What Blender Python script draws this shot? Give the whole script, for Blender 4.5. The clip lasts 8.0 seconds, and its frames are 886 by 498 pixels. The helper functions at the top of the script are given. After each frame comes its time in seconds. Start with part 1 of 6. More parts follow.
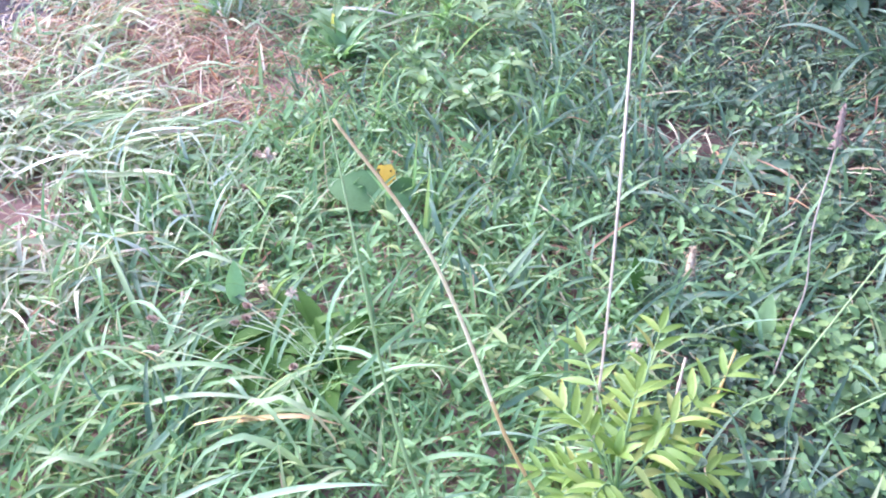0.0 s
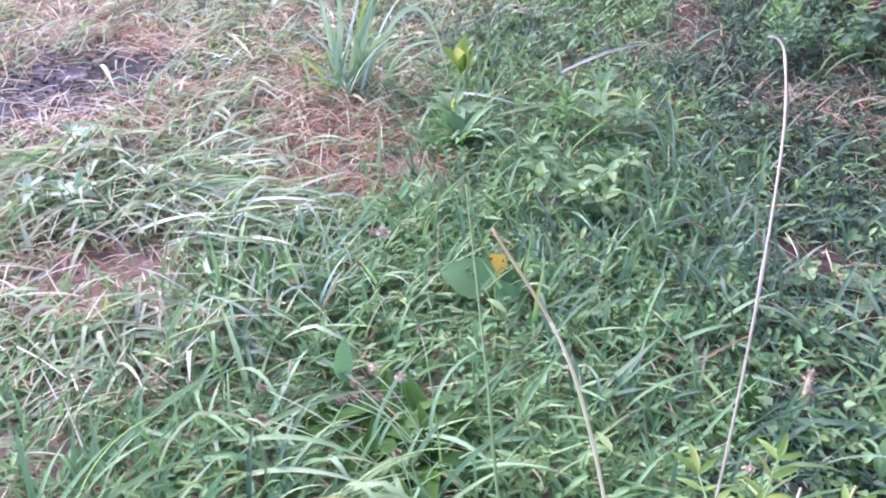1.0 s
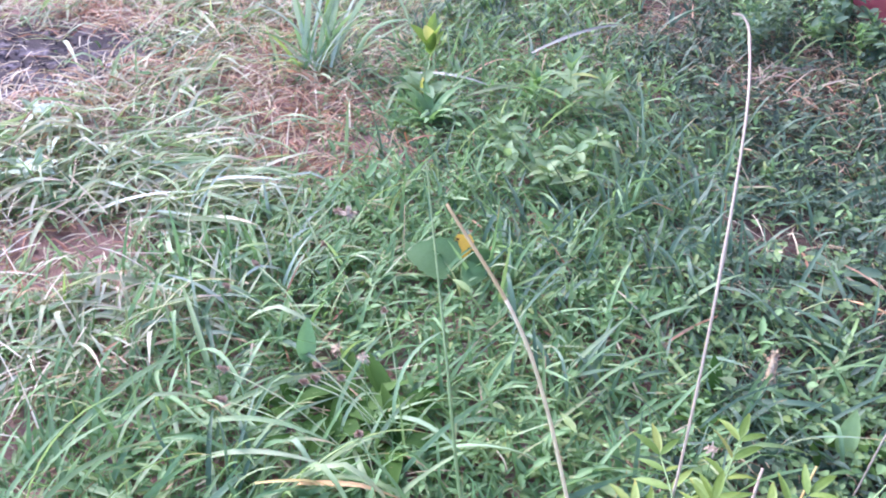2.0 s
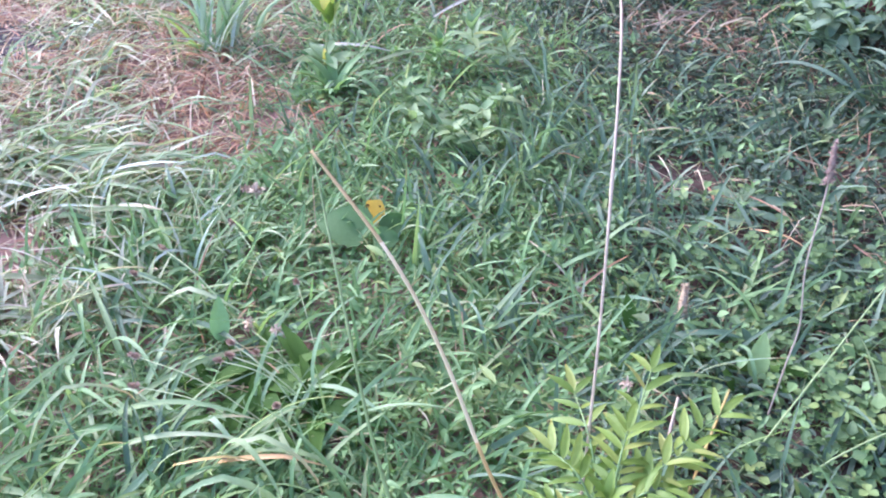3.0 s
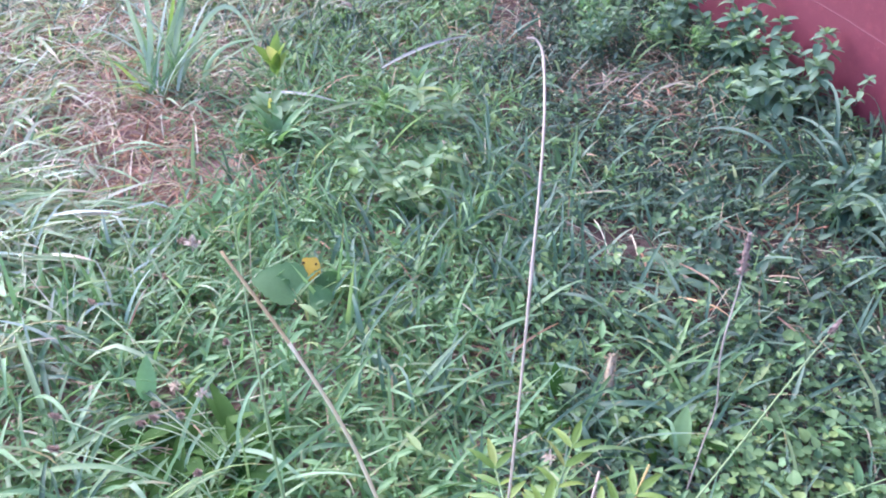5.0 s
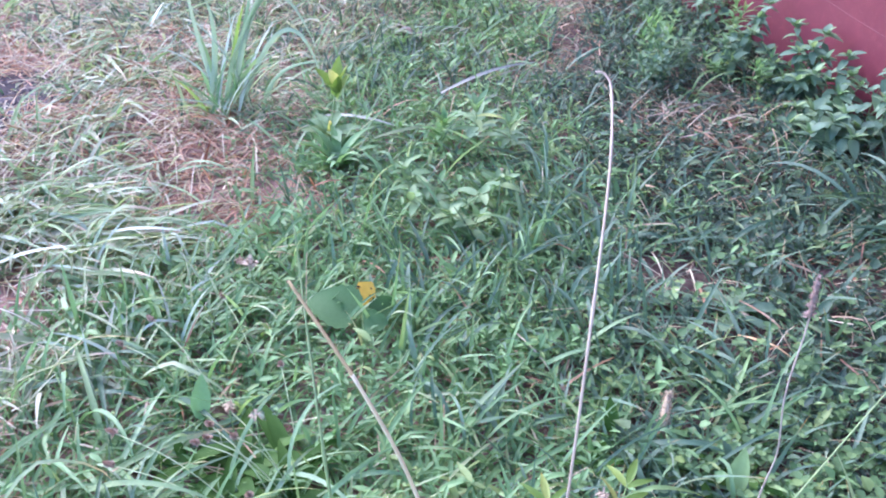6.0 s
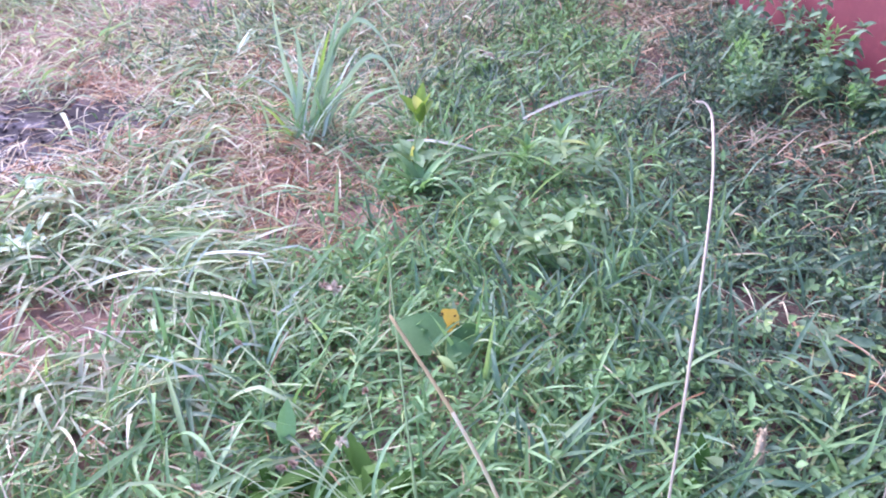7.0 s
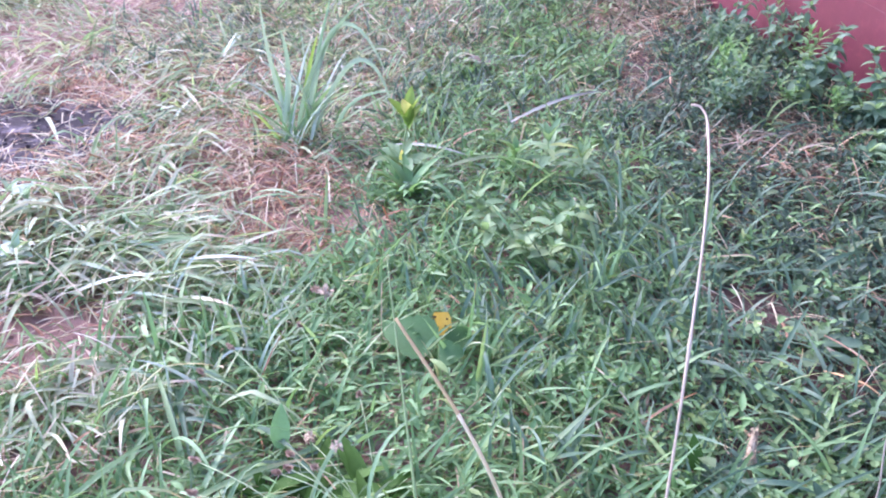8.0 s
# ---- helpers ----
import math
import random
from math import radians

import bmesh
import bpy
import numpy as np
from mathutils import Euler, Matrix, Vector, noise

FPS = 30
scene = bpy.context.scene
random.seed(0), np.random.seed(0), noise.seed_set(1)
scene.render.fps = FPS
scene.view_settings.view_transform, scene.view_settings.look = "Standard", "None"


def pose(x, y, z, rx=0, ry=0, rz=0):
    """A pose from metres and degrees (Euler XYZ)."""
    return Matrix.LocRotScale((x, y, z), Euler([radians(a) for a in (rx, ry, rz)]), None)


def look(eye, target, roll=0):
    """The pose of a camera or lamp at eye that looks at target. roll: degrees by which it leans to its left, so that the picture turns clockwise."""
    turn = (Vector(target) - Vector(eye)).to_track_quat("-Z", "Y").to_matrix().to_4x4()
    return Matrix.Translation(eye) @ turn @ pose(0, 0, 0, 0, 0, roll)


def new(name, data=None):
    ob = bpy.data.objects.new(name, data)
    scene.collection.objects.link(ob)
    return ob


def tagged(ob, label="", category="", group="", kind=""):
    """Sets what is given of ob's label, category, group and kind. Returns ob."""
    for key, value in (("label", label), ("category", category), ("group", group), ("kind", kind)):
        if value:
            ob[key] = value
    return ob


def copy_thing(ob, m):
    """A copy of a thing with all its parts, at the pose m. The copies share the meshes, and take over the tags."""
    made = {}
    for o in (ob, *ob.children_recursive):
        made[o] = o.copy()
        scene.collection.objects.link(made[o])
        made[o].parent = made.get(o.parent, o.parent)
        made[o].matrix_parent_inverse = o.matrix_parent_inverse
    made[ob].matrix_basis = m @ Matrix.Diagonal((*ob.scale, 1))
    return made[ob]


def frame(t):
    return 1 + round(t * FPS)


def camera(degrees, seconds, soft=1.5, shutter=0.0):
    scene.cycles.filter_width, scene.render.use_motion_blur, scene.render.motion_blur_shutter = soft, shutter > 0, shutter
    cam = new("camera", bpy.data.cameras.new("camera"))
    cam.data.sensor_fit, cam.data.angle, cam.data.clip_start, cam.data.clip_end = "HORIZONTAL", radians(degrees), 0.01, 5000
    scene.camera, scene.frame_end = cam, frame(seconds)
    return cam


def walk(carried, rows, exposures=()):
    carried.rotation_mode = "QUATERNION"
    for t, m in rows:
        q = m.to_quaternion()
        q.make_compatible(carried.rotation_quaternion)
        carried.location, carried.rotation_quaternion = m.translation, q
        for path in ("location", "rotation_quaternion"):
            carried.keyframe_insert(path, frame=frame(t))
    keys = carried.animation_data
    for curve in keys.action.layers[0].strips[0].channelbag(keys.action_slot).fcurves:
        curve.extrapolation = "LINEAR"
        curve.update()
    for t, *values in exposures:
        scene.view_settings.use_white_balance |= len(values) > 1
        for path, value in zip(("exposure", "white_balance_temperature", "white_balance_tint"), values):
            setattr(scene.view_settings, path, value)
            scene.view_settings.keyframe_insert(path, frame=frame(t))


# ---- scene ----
cam = camera(51.2, 8.0, soft=2.05)
PATH = [
    (0, (0.1, 0.06, 1.031), (-0.009, 1.617, -0.219), -2.9),
    (0.5, (0.063, 0.06, 1.049), (-0.142, 1.663, -0.13), -0.9),
    (1, (0.041, 0.071, 1.058), (-0.24, 1.704, -0.061), -0.9),
    (1.2, (0.034, 0.082, 1.07), (-0.248, 1.712, -0.054), -0.3),
    (2.5, (0.083, 0.084, 1.023), (-0.09, 1.697, -0.147), -0.6),
    (3, (0.11, 0.078, 1.016), (0.011, 1.684, -0.172), -2.4),
    (3.5, (0.131, 0.067, 1.022), (0.112, 1.678, -0.163), -2.1),
    (4, (0.141, 0.074, 1.024), (0.158, 1.709, -0.127), 0.2),
    (5.3, (0.147, 0.107, 1.077), (0.129, 1.757, -0.053), 1.7),
    (5.5, (0.141, 0.106, 1.077), (0.096, 1.767, -0.037), 1.7),
    (6, (0.131, 0.114, 1.076), (0.023, 1.78, -0.026), 1.1),
    (6.5, (0.126, 0.115, 1.077), (-0.049, 1.784, -0.011), 0.3),
    (7, (0.105, 0.127, 1.078), (-0.159, 1.801, 0.016), -1.0),
    (7.5, (0.096, 0.128, 1.084), (-0.186, 1.813, 0.044), -1.1),
    (8, (0.088, 0.121, 1.08), (-0.138, 1.804, 0.024), -0.6),
]
EXPOSURES = [(0.0, 2.81, 6050, 30), (0.5, 2.62, 6050, 31), (1.0, 2.40, 6080, 31), (2.5, 2.45, 6080, 31), (3.5, 2.37, 6050, 30), (4.0, 2.36, 6000, 30), (5.5, 2.38, 5800, 30), (6.0, 2.39, 5720, 30), (6.5, 2.40, 5800, 33), (7.0, 2.45, 5950, 36), (8.0, 2.46, 5950, 36)]
walk(cam, [(t, look(eye, target, roll)) for t, eye, target, roll in PATH], EXPOSURES)

# ---- world and light: a bright hazy sky, the sun veiled ahead and to the west ----
SUN_EL, SUN_AZ = radians(38), radians(-52)
world = bpy.data.worlds.new("world")
scene.world = world
world.use_nodes = True
wn = world.node_tree.nodes
sky = wn.new("ShaderNodeTexSky")
sky.sky_type = "NISHITA"
sky.sun_disc = False
sky.sun_elevation = SUN_EL
sky.sun_rotation = SUN_AZ
sky.air_density, sky.dust_density, sky.ozone_density = 1.0, 1.0, 1.5
world.node_tree.links.new(sky.outputs[0], wn["Background"].inputs[0])
wn["Background"].inputs[1].default_value = 0.15
sun = new("sun", bpy.data.lights.new("sun", "SUN"))
sun.data.energy, sun.data.angle, sun.data.color = 1.25, radians(38), (1.0, 0.97, 0.93)
sun_to = Vector((math.sin(SUN_AZ) * math.cos(SUN_EL), math.cos(SUN_AZ) * math.cos(SUN_EL), math.sin(SUN_EL)))
sun.matrix_world = look(sun_to * 20, (0, 0, 0))


# ---- materials ----
def nodes_of(name):
    m = bpy.data.materials.new(name)
    m.use_nodes = True
    nt = m.node_tree
    return m, nt, nt.nodes["Principled BSDF"], nt.nodes["Material Output"]


def link(nt, a, b):
    nt.links.new(a, b)


def rgb(c):
    return (c[0], c[1], c[2], 1.0)


def ramp_of(nt, fac, stops):
    r = nt.nodes.new("ShaderNodeValToRGB")
    while len(r.color_ramp.elements) < len(stops):
        r.color_ramp.elements.new(0.5)
    for e, (p, c) in zip(r.color_ramp.elements, stops):
        e.position, e.color = p, rgb(c)
    link(nt, fac, r.inputs[0])
    return r.outputs[0]


def math_of(nt, op, a, b=None, clamp=False):
    n = nt.nodes.new("ShaderNodeMath")
    n.operation, n.use_clamp = op, clamp
    for k, v in enumerate((a, b)):
        if v is None:
            continue
        if isinstance(v, (int, float)):
            n.inputs[k].default_value = v
        else:
            link(nt, v, n.inputs[k])
    return n.outputs[0]


def noise_of(nt, scale, detail=3.0, vector=None, rough=0.6):
    n = nt.nodes.new("ShaderNodeTexNoise")
    n.inputs["Scale"].default_value, n.inputs["Detail"].default_value, n.inputs["Roughness"].default_value = scale, detail, rough
    if vector is not None:
        link(nt, vector, n.inputs["Vector"])
    return n.outputs["Fac"]


def mix_of(nt, fac, a, b, kind="MIX"):
    n = nt.nodes.new("ShaderNodeMix")
    n.data_type, n.blend_type = "RGBA", kind
    for sock, v in ((n.inputs[0], fac), (n.inputs[6], a), (n.inputs[7], b)):
        if isinstance(v, (int, float)):
            sock.default_value = v
        elif isinstance(v, tuple):
            sock.default_value = rgb(v)
        else:
            link(nt, v, sock)
    return n.outputs[2]


def leaf_material(name, stops, dry=(0.34, 0.25, 0.11), dry_share=0.15, rough=0.42, through_light=0.35, veins=26.0, bump=0.25, gloss=0.45):
    """Grass or leaf: each blade its own tone, drying tips, lengthwise veins, light shining through."""
    m, nt, bsdf, out = nodes_of(name)
    geo, info, uv = nt.nodes.new("ShaderNodeNewGeometry"), nt.nodes.new("ShaderNodeObjectInfo"), nt.nodes.new("ShaderNodeUVMap")
    sep = nt.nodes.new("ShaderNodeSeparateXYZ")
    link(nt, uv.outputs[0], sep.inputs[0])
    pick = math_of(nt, "FRACT", math_of(nt, "ADD", geo.outputs["Random Per Island"], info.outputs["Random"]))
    col = ramp_of(nt, pick, stops)
    patch = noise_of(nt, 5.0, 3.0, geo.outputs["Position"])
    grain = noise_of(nt, 160.0, 3.0, geo.outputs["Position"])
    col = mix_of(nt, math_of(nt, "MULTIPLY", grain, 0.55), col, mix_of(nt, 1.0, col, (0.55, 0.6, 0.5), "MULTIPLY"))
    col = mix_of(nt, math_of(nt, "MULTIPLY", patch, 0.5), col, mix_of(nt, 1.0, col, (1.17, 1.1, 0.98), "MULTIPLY"))
    pick2 = math_of(nt, "FRACT", math_of(nt, "MULTIPLY", pick, 37.7))
    tip = math_of(nt, "SUBTRACT", math_of(nt, "ADD", sep.outputs[1], math_of(nt, "MULTIPLY", pick2, dry_share * 3.0)), 1.0 + dry_share * 1.2)
    tip = math_of(nt, "ADD", math_of(nt, "MULTIPLY", tip, 6.0), math_of(nt, "MULTIPLY", math_of(nt, "SUBTRACT", grain, 0.5), 1.2), True)
    col = mix_of(nt, tip, col, dry)
    vein = math_of(nt, "SINE", math_of(nt, "MULTIPLY", sep.outputs[0], veins))
    b = nt.nodes.new("ShaderNodeBump")
    b.inputs["Strength"].default_value, b.inputs["Distance"].default_value = bump, 0.0012
    link(nt, math_of(nt, "ADD", math_of(nt, "MULTIPLY", vein, 0.5), grain), b.inputs["Height"])
    link(nt, col, bsdf.inputs["Base Color"])
    link(nt, b.outputs[0], bsdf.inputs["Normal"])
    link(nt, math_of(nt, "ADD", rough - 0.1, math_of(nt, "MULTIPLY", grain, 0.25)), bsdf.inputs["Roughness"])
    bsdf.inputs["Specular IOR Level"].default_value = gloss
    tr = nt.nodes.new("ShaderNodeBsdfTranslucent")
    link(nt, mix_of(nt, 1.0, col, (1.12, 1.15, 0.78), "MULTIPLY"), tr.inputs[0])
    mx = nt.nodes.new("ShaderNodeMixShader")
    mx.inputs[0].default_value = through_light
    link(nt, bsdf.outputs[0], mx.inputs[1])
    link(nt, tr.outputs[0], mx.inputs[2])
    link(nt, mx.outputs[0], out.inputs[0])
    return m


def plain_material(name, a, b, scale=40.0, rough=0.7, bump=0.3, dist=0.002, c=None):
    """Two-tone natural surface with grain and relief."""
    m, nt, bsdf, out = nodes_of(name)
    geo = nt.nodes.new("ShaderNodeNewGeometry")
    n1 = noise_of(nt, scale, 5.0, geo.outputs["Position"])
    n2 = noise_of(nt, scale * 7, 4.0, geo.outputs["Position"])
    col = mix_of(nt, math_of(nt, "MULTIPLY", math_of(nt, "SUBTRACT", n1, 0.3), 2.4, True), a, b)
    col = mix_of(nt, math_of(nt, "MULTIPLY", n2, 0.6), col, c or tuple(v * 0.5 for v in a))
    link(nt, col, bsdf.inputs["Base Color"])
    bp = nt.nodes.new("ShaderNodeBump")
    bp.inputs["Strength"].default_value, bp.inputs["Distance"].default_value = bump, dist
    link(nt, math_of(nt, "ADD", n1, n2), bp.inputs["Height"])
    link(nt, bp.outputs[0], bsdf.inputs["Normal"])
    bsdf.inputs["Roughness"].default_value = rough
    return m


M_LUSH = leaf_material("lush_grass", [(0.0, (0.125, 0.24, 0.110)), (0.3, (0.165, 0.315, 0.143)), (0.65, (0.205, 0.375, 0.17)), (0.88, (0.275, 0.41, 0.165)), (1.0, (0.38, 0.45, 0.25))], rough=0.50)
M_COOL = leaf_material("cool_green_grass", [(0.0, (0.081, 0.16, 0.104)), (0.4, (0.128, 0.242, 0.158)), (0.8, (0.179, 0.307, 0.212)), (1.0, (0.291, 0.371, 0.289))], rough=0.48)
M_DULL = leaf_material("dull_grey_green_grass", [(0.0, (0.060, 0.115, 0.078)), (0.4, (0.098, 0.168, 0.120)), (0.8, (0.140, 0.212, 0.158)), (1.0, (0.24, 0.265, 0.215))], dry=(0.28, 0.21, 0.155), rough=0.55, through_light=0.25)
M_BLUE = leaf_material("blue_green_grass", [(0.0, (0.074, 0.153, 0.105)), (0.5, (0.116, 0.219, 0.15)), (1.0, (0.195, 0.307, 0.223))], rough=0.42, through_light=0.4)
M_PALE = leaf_material("pale_grass", [(0.0, (0.27, 0.345, 0.20)), (0.4, (0.39, 0.465, 0.325)), (0.75, (0.47, 0.52, 0.405)), (1.0, (0.55, 0.545, 0.46))], dry=(0.60, 0.47, 0.37), dry_share=0.24, rough=0.55, gloss=0.3)
M_SWATHE = leaf_material("bent_green_grass", [(0.0, (0.16, 0.26, 0.11)), (0.5, (0.27, 0.40, 0.21)), (1.0, (0.43, 0.52, 0.34))], dry=(0.52, 0.42, 0.26), dry_share=0.2, rough=0.55)
M_TALL = leaf_material("tall_grass", [(0.0, (0.14, 0.27, 0.14)), (0.5, (0.23, 0.40, 0.205)), (0.85, (0.31, 0.46, 0.25)), (1.0, (0.42, 0.50, 0.34))], dry_share=0.05, rough=0.54)
M_TUFT = leaf_material("pale_tall_grass", [(0.0, (0.19, 0.34, 0.18)), (0.5, (0.29, 0.45, 0.27)), (1.0, (0.37, 0.49, 0.33))], dry_share=0.05, rough=0.54, through_light=0.3)
M_FAN = leaf_material("pale_broad_blade", [(0.0, (0.27, 0.40, 0.29)), (0.5, (0.40, 0.51, 0.425)), (1.0, (0.52, 0.60, 0.545))], dry_share=0.05, rough=0.42, through_light=0.25, veins=14.0, gloss=0.5)
M_TIPBLADE = leaf_material("yellow_green_blade", [(0.0, (0.19, 0.33, 0.07)), (0.6, (0.27, 0.42, 0.10)), (1.0, (0.40, 0.50, 0.18))], dry_share=0.08, rough=0.5)
# Darker copy of the blue-green grass; shade by the wall is in its colour
M_SHADE = leaf_material("shade_toned_grass", [(0.0, (0.045, 0.10, 0.072)), (0.5, (0.08, 0.16, 0.115)), (1.0, (0.13, 0.22, 0.155))], rough=0.5)
M_HERB = leaf_material("low_weed_leaf", [(0.0, (0.125, 0.25, 0.110)), (0.5, (0.185, 0.36, 0.160)), (0.85, (0.24, 0.425, 0.185)), (1.0, (0.31, 0.41, 0.16))], dry_share=0.10, veins=12.0, rough=0.52)
# Dark-leaved weeds, green lowered further to hold the shade by the wall
M_DARK = leaf_material("shaded_weed_leaf", [(0.0, (0.027, 0.063, 0.046)), (0.6, (0.046, 0.097, 0.07)), (0.9, (0.07, 0.132, 0.092)), (1.0, (0.132, 0.198, 0.106))], dry_share=0.10, veins=12.0, rough=0.6, through_light=0.25)
M_STRAW = leaf_material("dead_straw", [(0.0, (0.25, 0.15, 0.10)), (0.3, (0.43, 0.31, 0.21)), (0.65, (0.57, 0.47, 0.34)), (1.0, (0.72, 0.65, 0.51))], dry=(0.25, 0.15, 0.09), rough=0.6, through_light=0.2)
M_YOUNG = leaf_material("young_leaf", [(0.0, (0.141, 0.257, 0.055)), (0.6, (0.211, 0.333, 0.074)), (0.85, (0.273, 0.378, 0.1)), (1.0, (0.37, 0.414, 0.142))], dry=(0.50, 0.46, 0.12), dry_share=0.12, veins=9.0, through_light=0.36, rough=0.5, bump=0.25)
M_FADED = leaf_material("faded_leaf", [(0.0, (0.45, 0.49, 0.16)), (1.0, (0.58, 0.58, 0.26))], dry=(0.55, 0.42, 0.2), dry_share=0.2, veins=9.0, through_light=0.36, rough=0.5)
M_MINT = leaf_material("light_weed_leaf", [(0.0, (0.165, 0.295, 0.155)), (0.6, (0.225, 0.365, 0.195)), (1.0, (0.30, 0.42, 0.22))], dry_share=0.05, veins=9.0, rough=0.6)
M_SHRUB = leaf_material("shrub_leaf", [(0.0, (0.10, 0.19, 0.135)), (0.6, (0.15, 0.26, 0.185)), (1.0, (0.24, 0.36, 0.22))], dry_share=0.05, veins=9.0, rough=0.6)
M_DOCK = leaf_material("fresh_broad_leaf", [(0.0, (0.046, 0.122, 0.024)), (1.0, (0.090, 0.190, 0.045))], dry_share=0.03, veins=9.0, rough=0.6, through_light=0.25, bump=0.3, gloss=0.15)
M_WEED = leaf_material("grey_green_weed_leaf", [(0.0, (0.18, 0.32, 0.20)), (0.6, (0.265, 0.41, 0.27)), (0.9, (0.325, 0.47, 0.29)), (1.0, (0.46, 0.53, 0.19))], dry_share=0.05, veins=9.0, rough=0.55)
# Oval weeds by the wall, green darkened to stand for shade
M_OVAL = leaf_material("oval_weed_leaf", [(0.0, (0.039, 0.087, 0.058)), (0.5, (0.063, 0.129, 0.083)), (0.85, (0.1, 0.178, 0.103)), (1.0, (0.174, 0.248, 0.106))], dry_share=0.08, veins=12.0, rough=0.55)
M_CLOVER = leaf_material("clover_leaf", [(0.0, (0.080, 0.165, 0.072)), (0.5, (0.125, 0.24, 0.108)), (0.85, (0.185, 0.315, 0.135)), (1.0, (0.28, 0.40, 0.145))], dry_share=0.04, veins=12.0, rough=0.6)
M_RUST = leaf_material("rusty_straw", [(0.0, (0.269, 0.108, 0.073)), (0.5, (0.504, 0.253, 0.174)), (1.0, (0.717, 0.495, 0.352))], dry=(0.26, 0.12, 0.07), rough=0.6, through_light=0.2)
M_DEADGRASS = leaf_material("grey_dead_grass", [(0.0, (0.16, 0.135, 0.125)), (0.5, (0.27, 0.25, 0.22)), (1.0, (0.36, 0.37, 0.31))], dry=(0.26, 0.19, 0.15), rough=0.6, through_light=0.2)
M_LITTER = leaf_material("leaf_litter", [(0.0, (0.11, 0.075, 0.055)), (0.4, (0.25, 0.18, 0.13)), (0.75, (0.41, 0.33, 0.25)), (1.0, (0.60, 0.52, 0.42))], dry=(0.19, 0.12, 0.08), rough=0.65, through_light=0.15)
M_BROAD = leaf_material("dull_broad_leaf", [(0.0, (0.068, 0.165, 0.062)), (1.0, (0.095, 0.21, 0.080))], dry_share=0.03, veins=9.0, rough=0.7, bump=0.6)
M_BLEACH = leaf_material("bleached_straw", [(0.0, (0.45, 0.35, 0.26)), (0.4, (0.59, 0.50, 0.40)), (1.0, (0.79, 0.73, 0.64))], dry=(0.45, 0.30, 0.22), rough=0.5, through_light=0.25)
M_REED = plain_material("pinkish_straw", (0.86, 0.70, 0.48), (0.90, 0.78, 0.56), 70.0, 0.5, 0.3, 0.0006, (0.70, 0.48, 0.28))
M_OCHRE = plain_material("ochre_stem", (0.50, 0.36, 0.10), (0.42, 0.36, 0.12), 60.0, 0.5, 0.2, 0.001, (0.40, 0.22, 0.07))
M_YELLOW = leaf_material("yellowed_leaf", [(0.0, (0.60, 0.37, 0.06)), (1.0, (0.66, 0.43, 0.08))], dry=(0.40, 0.17, 0.03), dry_share=0.25, veins=7.0, through_light=0.4)
M_SPOT = plain_material("dead_spot", (0.05, 0.025, 0.012), (0.09, 0.04, 0.02), 200.0, 0.8)
M_STEM = plain_material("straw_stem", (0.60, 0.47, 0.36), (0.70, 0.58, 0.47), 70.0, 0.5, 0.3, 0.0006, (0.34, 0.22, 0.16))
M_STEM_RED = plain_material("russet_stem", (0.66, 0.40, 0.20), (0.58, 0.32, 0.14), 70.0, 0.5, 0.3, 0.0006, (0.66, 0.44, 0.20))
M_TIP = plain_material("brown_tip", (0.60, 0.43, 0.22), (0.52, 0.36, 0.18), 70.0, 0.5, 0.3, 0.0006, (0.42, 0.27, 0.13))
M_STALK = plain_material("green_stalk", (0.14, 0.27, 0.09), (0.22, 0.34, 0.13), 60.0, 0.45, 0.2, 0.0005)
M_GSTALK = plain_material("light_green_stalk", (0.21, 0.31, 0.12), (0.28, 0.37, 0.17), 60.0, 0.55, 0.2, 0.0005, (0.16, 0.24, 0.095))
M_WIRE = plain_material("pale_stalk", (0.46, 0.56, 0.28), (0.56, 0.63, 0.38), 60.0, 0.6, 0.2, 0.0005, (0.30, 0.38, 0.18))
M_TWIG = plain_material("dark_twig", (0.17, 0.12, 0.10), (0.24, 0.17, 0.14), 90.0, 0.75, 0.4, 0.001)
M_DRYTWIG = plain_material("grey_brown_twig", (0.44, 0.37, 0.31), (0.52, 0.44, 0.38), 90.0, 0.7, 0.3, 0.0006, (0.28, 0.21, 0.17))
M_HEAD = plain_material("brown_seed_head", (0.44, 0.31, 0.22), (0.52, 0.39, 0.29), 300.0, 0.8, 0.3, 0.001, (0.32, 0.20, 0.15))
M_PURPLE = plain_material("purple_seed_head", (0.31, 0.215, 0.19), (0.38, 0.28, 0.24), 260.0, 0.8, 0.4, 0.001, (0.20, 0.13, 0.115))
M_TAN = plain_material("tan_seed_head", (0.46, 0.37, 0.25), (0.52, 0.42, 0.29), 260.0, 0.8, 0.3, 0.001, (0.40, 0.30, 0.20))
M_WHITE = plain_material("withered_petal", (0.55, 0.49, 0.39), (0.48, 0.38, 0.28), 220.0, 0.8, 0.3, 0.0008, (0.42, 0.30, 0.20))
M_GREY = plain_material("bleached_blade", (0.31, 0.34, 0.29), (0.41, 0.42, 0.35), 60.0, 0.6, 0.3, 0.0008, (0.27, 0.27, 0.22))


